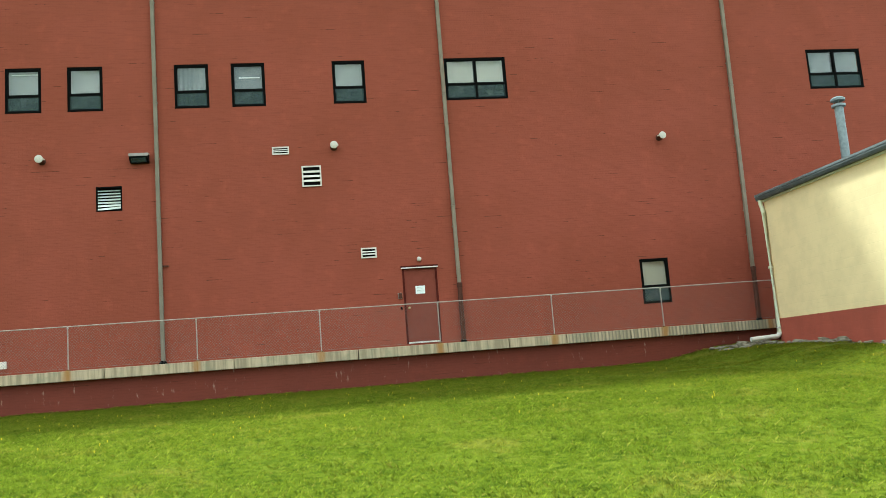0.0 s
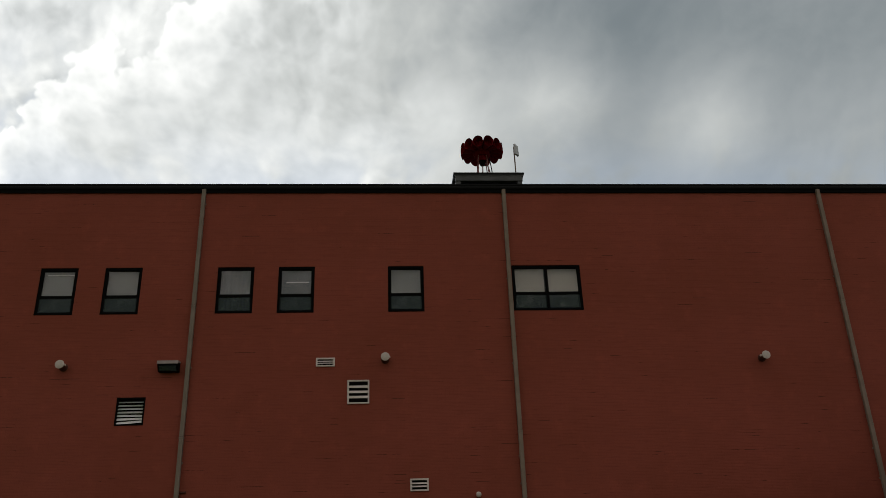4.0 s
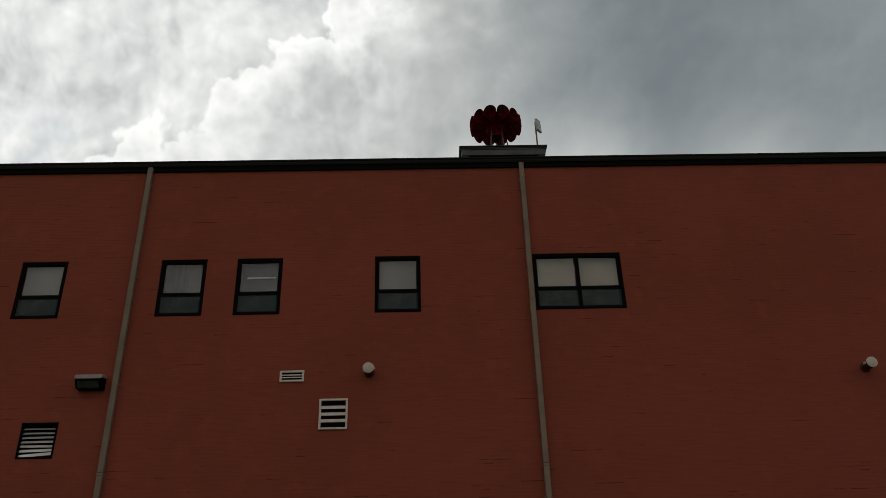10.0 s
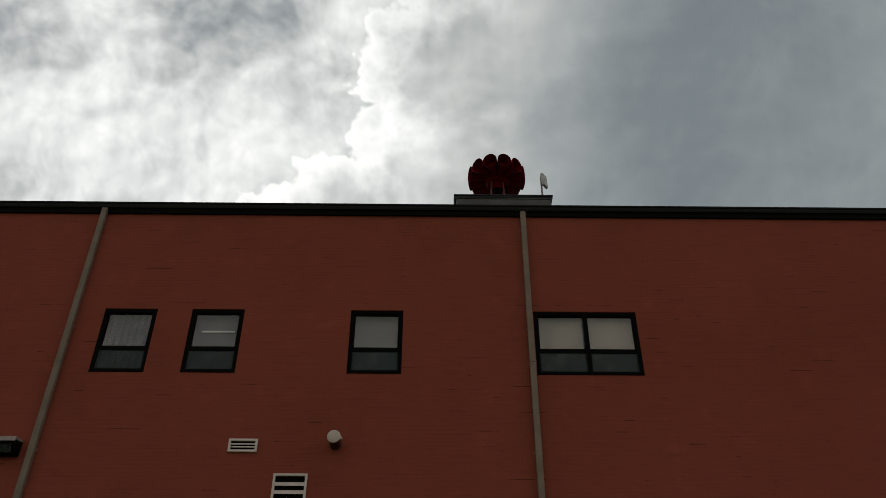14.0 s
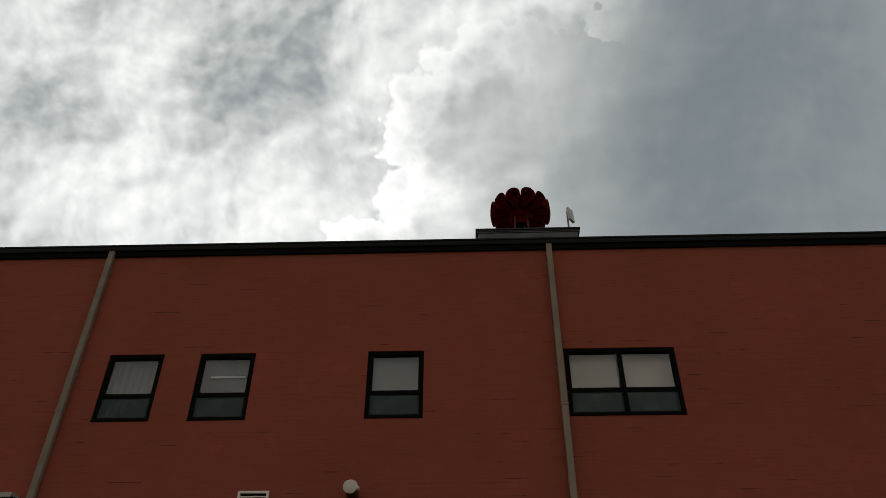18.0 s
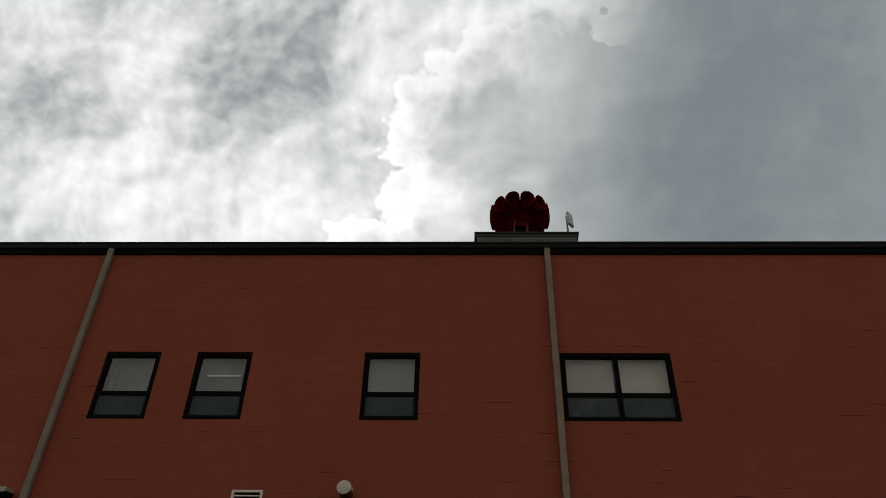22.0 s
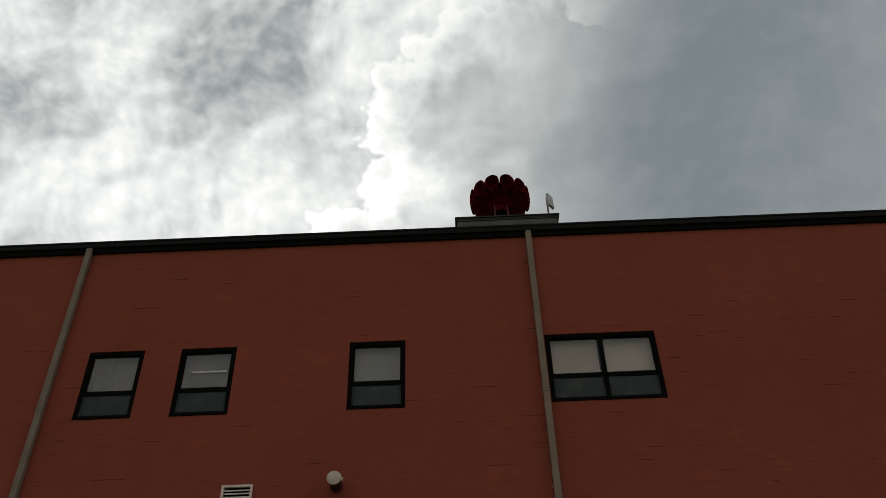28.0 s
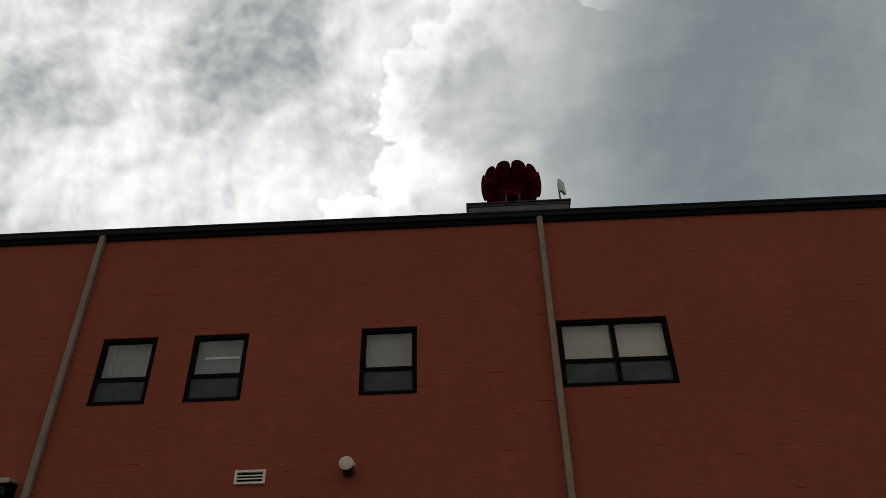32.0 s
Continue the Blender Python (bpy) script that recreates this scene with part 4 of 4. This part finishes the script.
def build_siren():
    s = thing("rooftop_siren", (1.22, 1.2, 11.155), "dark red warning siren with a ring of horns", "siren")
    zc = 1.245
    for k in range(12):
        bm = bmesh.new()
        horn(bm, 0.0)
        ob = part("horn", bm, "horn", s, "", True) if k == 0 else new("horn", first)
        if k == 0:
            first = ob.data
        ob.parent = s
        ob.location = (0, 0, zc)
        ob.rotation_euler = (0, 0, 2 * math.pi * (k + 0.5) / 12 + radians(90) - radians(2))
        if k:
            bm.free()
    part("hub", lathe([(0.2, zc - 0.2), (0.26, zc - 0.12), (0.27, zc + 0.1), (0.2, zc + 0.2), (0.05, zc + 0.24)], 28), "horn", s, "", True)
    part("cowl", lathe([(0.125, zc - 0.36), (0.135, zc - 0.35), (0.145, zc - 0.2), (0.19, zc - 0.12), (0.18, zc - 0.12), (0.135, zc - 0.2), (0.115, zc - 0.34)], 28, caps=(False, False)), "horn", s, "", True)
    # solid near-black plug paints the shadow inside the cowl
    part("intake", lathe([(0.113, zc - 0.335), (0.113, zc - 0.2)], 24), "horn_dark", s, "near-black plug standing in for the intake's shadow")
    part("motor", lathe([(0.05, zc - 0.50), (0.085, zc - 0.46), (0.085, zc - 0.34)], 20), "horn_dark", s, "", True)
    part("shaft", tube([(0, 0, 0.29), (0, 0, zc - 0.49)], 0.016, 8), "leg", s)
    part("drip_cone", lathe([(0.02, 0.17), (0.10, 0.27), (0.12, 0.29), (0.05, 0.30)], 20), "leg", s, "", True)
    for x, y in ((-0.16, -0.16), (0.16, -0.16), (-0.16, 0.16), (0.16, 0.16)):
        part("leg", tube([(x * 1.1, y * 1.1, 0.0125), (x * 0.75, y * 0.75, zc - 0.2)], 0.015, 8), "leg", s, "faded red steel leg")
        part("foot_plate", box(x - 0.07, x + 0.07, y - 0.07, y + 0.07, 0.0, 0.012, 0.002), "leg", s)
    part("brace", tube([(-0.16, -0.16, 0.32), (0.16, -0.16, 0.32)], 0.014), "leg", s)
    part("brace", tube([(0.16, 0.16, 0.9), (0.42, 0.28, 0.02)], 0.016), "leg", s)
    part("conduit", tube([(0.2, -0.05, 1.0), (0.26, -0.03, 0.6), (0.30, 0.0, 0.02)], 0.014), "bronze", s)
    part("top_cap", lathe([(0.05, zc + 0.24), (0.045, zc + 0.30), (0.02, zc + 0.33)], 14), "leg", s, "", True)


build_siren()
ant = thing("panel_antenna", (2.27, 1.6, 11.105), "pale flat panel antenna on a thin mast", "antenna")
part("mast", tube([(0, 0, 0), (-0.01, 0, 1.0), (-0.015, 0, 1.69)], 0.02, 10), "pipe", ant, "", True)
bm = box(-0.085, 0.085, -0.03, 0.03, -0.19, 0.19, 0.008)
panel = part("panel", bm, "ant", ant, "pale plastic panel")
panel.matrix_basis = pose(0.05, -0.03, 1.555, -6, 4, 50)
bm = box(-0.05, 0.01, -0.025, 0.025, -0.03, 0.03, 0.004)
br = part("bracket", bm, "galv", ant)
br.matrix_basis = pose(0.02, 0, 1.555, 0, 0, 50)
cap = thing("roof_vent", (8.4, 1.6, 10.42), "small pale roof vent above the roof edge", "roof vent")
part("pipe", tube([(0, 0, 0), (0, 0, 0.5)], 0.08, 14), "galv", cap)
part("cap", lathe([(0.16, 0.46), (0.17, 0.5), (0.05, 0.57)], 16), "galv", cap, "", True)

# ---- walkway and fence ----
FY, FZ = -1.2, -0.085
walkway = thing("walkway", (0, 0, 0), "raised concrete walkway along the building", "walkway", kind="structure")
joints = [-22.0, -18.0, -14.2, -10.9, -7.7, -4.55, -1.4, 0.95, 2.60, 4.19, 6.0, 8.1, 10.42]
for a, b in zip(joints, joints[1:]):
    part("slab", box(a + 0.009, b - 0.009, FY, -0.001, FZ - 0.255, FZ + 0.004 * random.uniform(-1, 1), 0.012), "concrete", walkway)

POSTS = [-21.0 + 3.11 * k for k in range(10)]
fence = thing("chain_link_fence", (0, FY + 0.07, FZ), "galvanised chain link fence on the walkway edge", "fence")
for x in POSTS:
    post = part("post", lathe([(0.016, 0.0055), (0.016, 1.05), (0.027, 1.051), (0.027, 1.07), (0.01, 1.085)], 12), "post", fence, "", True)
    post.location = (x, 0, 0)
    part("base_plate", lathe([(0.065, 0.005), (0.065, 0.018), (0.04, 0.03)], 12), "rust", post, "rusty base flange")
part("top_rail", tube([(-21.2, 0.0, 1.10), (10.38, 0.0, 1.09)], 0.0145, 10), "post", fence, "", True)
part("bottom_wire", tube([(-21.0, -0.034, 0.05), (10.38, -0.034, 0.05)], 0.003, 4), "wire", fence)


def build_mesh_fabric():
    """Diagonal wires of the chain link fabric."""
    bm = bmesh.new()
    gap, low, high, r = 0.075, 0.05, 1.07, 0.0013
    h = high - low
    n = int((10.3 + 21.0) / gap)
    for k in range(n):
        x = -21.0 + k * gap
        for s in (1, -1):
            a, b = Vector((x if s > 0 else x + h, -0.034 + 0.002 * s, low)), Vector((x + h if s > 0 else x, -0.034 + 0.002 * s, high))
            if max(a.x, b.x) > 10.36:
                continue
            q = Vector((0.7, 0, -0.7 * s)) * r
            o = Vector((0, r, 0))
            vs = [bm.verts.new(p) for p in (a + q, a - q, a + o, b + q, b - q, b + o)]
            for f in ((0, 1, 4, 3), (1, 2, 5, 4), (2, 0, 3, 5)):
                bm.faces.new([vs[i] for i in f])
    ob = part("wire_mesh", bm, "wire", fence, "woven wire fabric")
    tagged(ob, kind="stuff")


build_mesh_fabric()


# ---- cream shed ----
def build_shed():
    x0, x1, y0, y1, top, red = 9.6, 16.0, -12.0, -2.5, 3.10, -0.13
    s = thing("shed", (0, 0, 0), "cream painted block shed with a red base", "shed")
    part("wall", box(x0, x0 + 0.2, y0, y1, red, top), "cream", s)
    part("wall", box(x0 + 0.202, x1, y0, y0 + 0.2, red, top), "cream", s)
    part("wall", box(x0 + 0.202, x1, y1 - 0.2, y1, red, top), "cream", s)
    part("wall", box(x1 - 0.2, x1, y0 + 0.202, y1 - 0.202, red, top), "cream", s)
    part("base_band", box(x0 - 0.004, x1, y0 - 0.004, y1 + 0.004, -2.0, red - 0.001), "shed_red", s, "dark red painted base")
    bm = bmesh.new()
    prof = [(x0 - 0.18, top + 0.06), (x0 - 0.18, top + 0.11), (x1 + 0.1, top + 0.75), (x1 + 0.1, top + 0.06)]
    a, b = ([bm.verts.new((x, y, z)) for x, z in prof] for y in (y0 - 0.2, y1 + 0.12))
    part("roof", skin(bm, [a, b]), "galv", s, "grey metal roof")
    part("fascia", box(x0 - 0.055, x0 - 0.002, y0 - 0.1, y1 + 0.06, top - 0.10, top + 0.058, 0.004), "cream_trim", s, "cream fascia board")
    bm = bmesh.new()
    prof = [(-0.058, 0.0), (-0.15, 0.0), (-0.175, 0.06), (-0.175, 0.105), (-0.165, 0.105), (-0.165, 0.065), (-0.145, 0.012), (-0.068, 0.012), (-0.068, 0.10), (-0.058, 0.10)]
    a, b = ([bm.verts.new((x0 + x, y, top - 0.055 + z)) for x, z in prof] for y in (y0 - 0.12, y1 + 0.10))
    part("gutter", skin(bm, [a, b]), "pent", s, "grey metal gutter")
    part("downspout", tube([(x0 - 0.11, y1 - 0.02, top - 0.05), (x0 - 0.10, y1 - 0.02, top - 0.15), (x0 - 0.06, y1 - 0.04, top - 0.4), (x0 - 0.06, y1 - 0.04, -0.48)], 0.055, 12), "cream_trim", s, "cream downspout", True)
    part("collar", lathe([(0.06, 0), (0.06, 0.06)], 14, pose(x0 - 0.06, y1 - 0.04, 1.2)), "cream_trim", s)
    part("outlet_pipe", tube([(x0 - 0.062, y1 - 0.04, -0.36), (x0 - 0.062, y1 - 0.04, -0.50), (x0 - 0.085, y1 - 0.045, -0.56), (x0 - 0.14, y1 - 0.045, -0.585), (x0 - 0.86, y1 - 0.02, -0.62)], 0.062, 14), "white", s, "white plastic outlet pipe", True)
    st = thing("flue_pipe", (10.95, -4.3, 3.28), "galvanised flue pipe with round cap", "flue")
    part("pipe", lathe([(0.107, 0.0), (0.107, 1.82)], 24), "galv", st, "", True)
    part("flashing", lathe([(0.24, 0.0), (0.23, 0.04), (0.13, 0.20)], 20), "galv", st, "", True)
    part("collar", lathe([(0.14, 1.73), (0.172, 1.75), (0.172, 1.80), (0.12, 1.82)], 24), "galv", st, "", True)
    part("cap", lathe([(0.11, 1.87), (0.175, 1.90), (0.178, 1.95), (0.12, 1.99), (0.03, 2.02)], 24), "galv", st, "", True)
    for k in range(3):
        a = 2.1 * k
        part("cap_strut", tube([(0.11 * math.cos(a), 0.11 * math.sin(a), 1.79), (0.11 * math.cos(a), 0.11 * math.sin(a), 1.91)], 0.01, 6), "galv", st)


build_shed()


def build_stones():
    """Broken flat stones tipped along the foot of the shed and the end of the walkway."""
    rng = random.Random(4)
    for k in range(120):
        if k < 55:
            x, y = rng.triangular(7.7, 9.55, 9.3), rng.uniform(-2.75, -1.5)
        else:
            x, y = 9.56 - abs(rng.gauss(0, 0.2)), rng.uniform(-8.4, -2.7)
        size = rng.uniform(0.05, 0.11) * (1.7 if k % 7 == 0 else 1)
        bm = bmesh.new()
        bmesh.ops.create_icosphere(bm, subdivisions=1, radius=1.0)
        sx, sy, sz = size * rng.uniform(1.0, 2.0), size * rng.uniform(0.8, 1.3), size * rng.uniform(0.45, 0.8)
        for v in bm.verts:
            q = v.co * rng.uniform(0.68, 1.12)
            v.co = (q.x * sx, q.y * sy, min(q.z, 0.62) * sz)
        bmesh.ops.bevel(bm, geom=list(bm.edges), offset=size * 0.06, segments=1, affect="EDGES")
        ob = part("stone", bm, "rock")
        ob.matrix_basis = pose(min(x, 9.5), y, ground(x, y) + sz * rng.uniform(0.1, 0.5), rng.uniform(-14, 14), rng.uniform(-14, 14), rng.uniform(0, 180))
        tagged(ob, "broken grey-brown fieldstone lying in the grass", "stone", "stones by the shed")


build_stones()


# ---- grass ----
def build_grass():
    rng = np.random.default_rng(3)
    n = 560000
    x = rng.uniform(-13.5, 13.0, n)
    y = -1.12 - 19.5 * rng.uniform(0, 1, n) ** 1.15
    keep = ~((x > 9.30) & (y > -12.2) & (y < -1.4)) & ~((x > 8.4) & (y > -3.0) & (rng.uniform(0, 1, n) < 0.6))
    x, y = x[keep], y[keep]
    n = len(x)
    z = np.array([ground(a, b) for a, b in zip(x, y)])
    lush = np.array([noise.noise((a * 0.8, b * 0.8, 3.0)) for a, b in zip(x, y)])
    h = (0.012 + 0.020 * rng.uniform(0, 1, n)) * (1 + 0.5 * lush)
    h *= 1 + 0.9 * np.array([noise.noise((a * 7.0, b * 7.0, 8.0)) for a, b in zip(x, y)])
    h = np.where(y > -1.5, h * 1.7, h)
    ang = rng.uniform(0, 2 * np.pi, n)
    w = 0.0022 + 0.003 * rng.uniform(0, 1, n)
    lean = rng.uniform(0.2, 1.9, n) * h
    ca, sa = np.cos(ang), np.sin(ang)
    verts = np.empty((n * 4, 3), np.float32)
    verts[0::4] = np.stack([x - ca * w, y - sa * w, z - 0.01], 1)
    verts[1::4] = np.stack([x + ca * w, y + sa * w, z - 0.01], 1)
    verts[2::4] = np.stack([x + ca * w * 0.7 - sa * lean * 0.4, y + sa * w * 0.7 + ca * lean * 0.4, z + h * 0.6], 1)
    verts[3::4] = np.stack([x - sa * lean, y + ca * lean, z + h], 1)
    i = np.arange(n) * 4
    faces = np.concatenate([np.stack([i, i + 1, i + 2], 1), np.stack([i, i + 2, i + 3], 1)]).astype(np.int32)
    me = bpy.data.meshes.new("grass")
    me.vertices.add(n * 4)
    me.vertices.foreach_set("co", verts.ravel())
    me.loops.add(faces.size)
    me.loops.foreach_set("vertex_index", faces.ravel())
    me.polygons.add(len(faces))
    me.polygons.foreach_set("loop_start", np.arange(0, faces.size, 3, dtype=np.int32))
    me.update(calc_edges=True)
    me.materials.append(M["blade"])
    tagged(new("grass", me), "short bright green mown grass blades", "grass", kind="stuff")
    bm = bmesh.new()
    for k in range(150):
        a, b = float(rng.uniform(-12, 10)), float(-1.6 - 11 * rng.uniform())
        m = Matrix.Translation((a, b, ground(a, b) + 0.04))
        lathe([(0.003, -0.03), (0.008, 0.0), (0.007, 0.005), (0.003, 0.008)], 6, m, bm=bm)
    ob = part("dandelions", bm, "yellow")
    tagged(ob, "scattered small yellow dandelion heads in grass", "dandelions", kind="stuff")


build_grass()
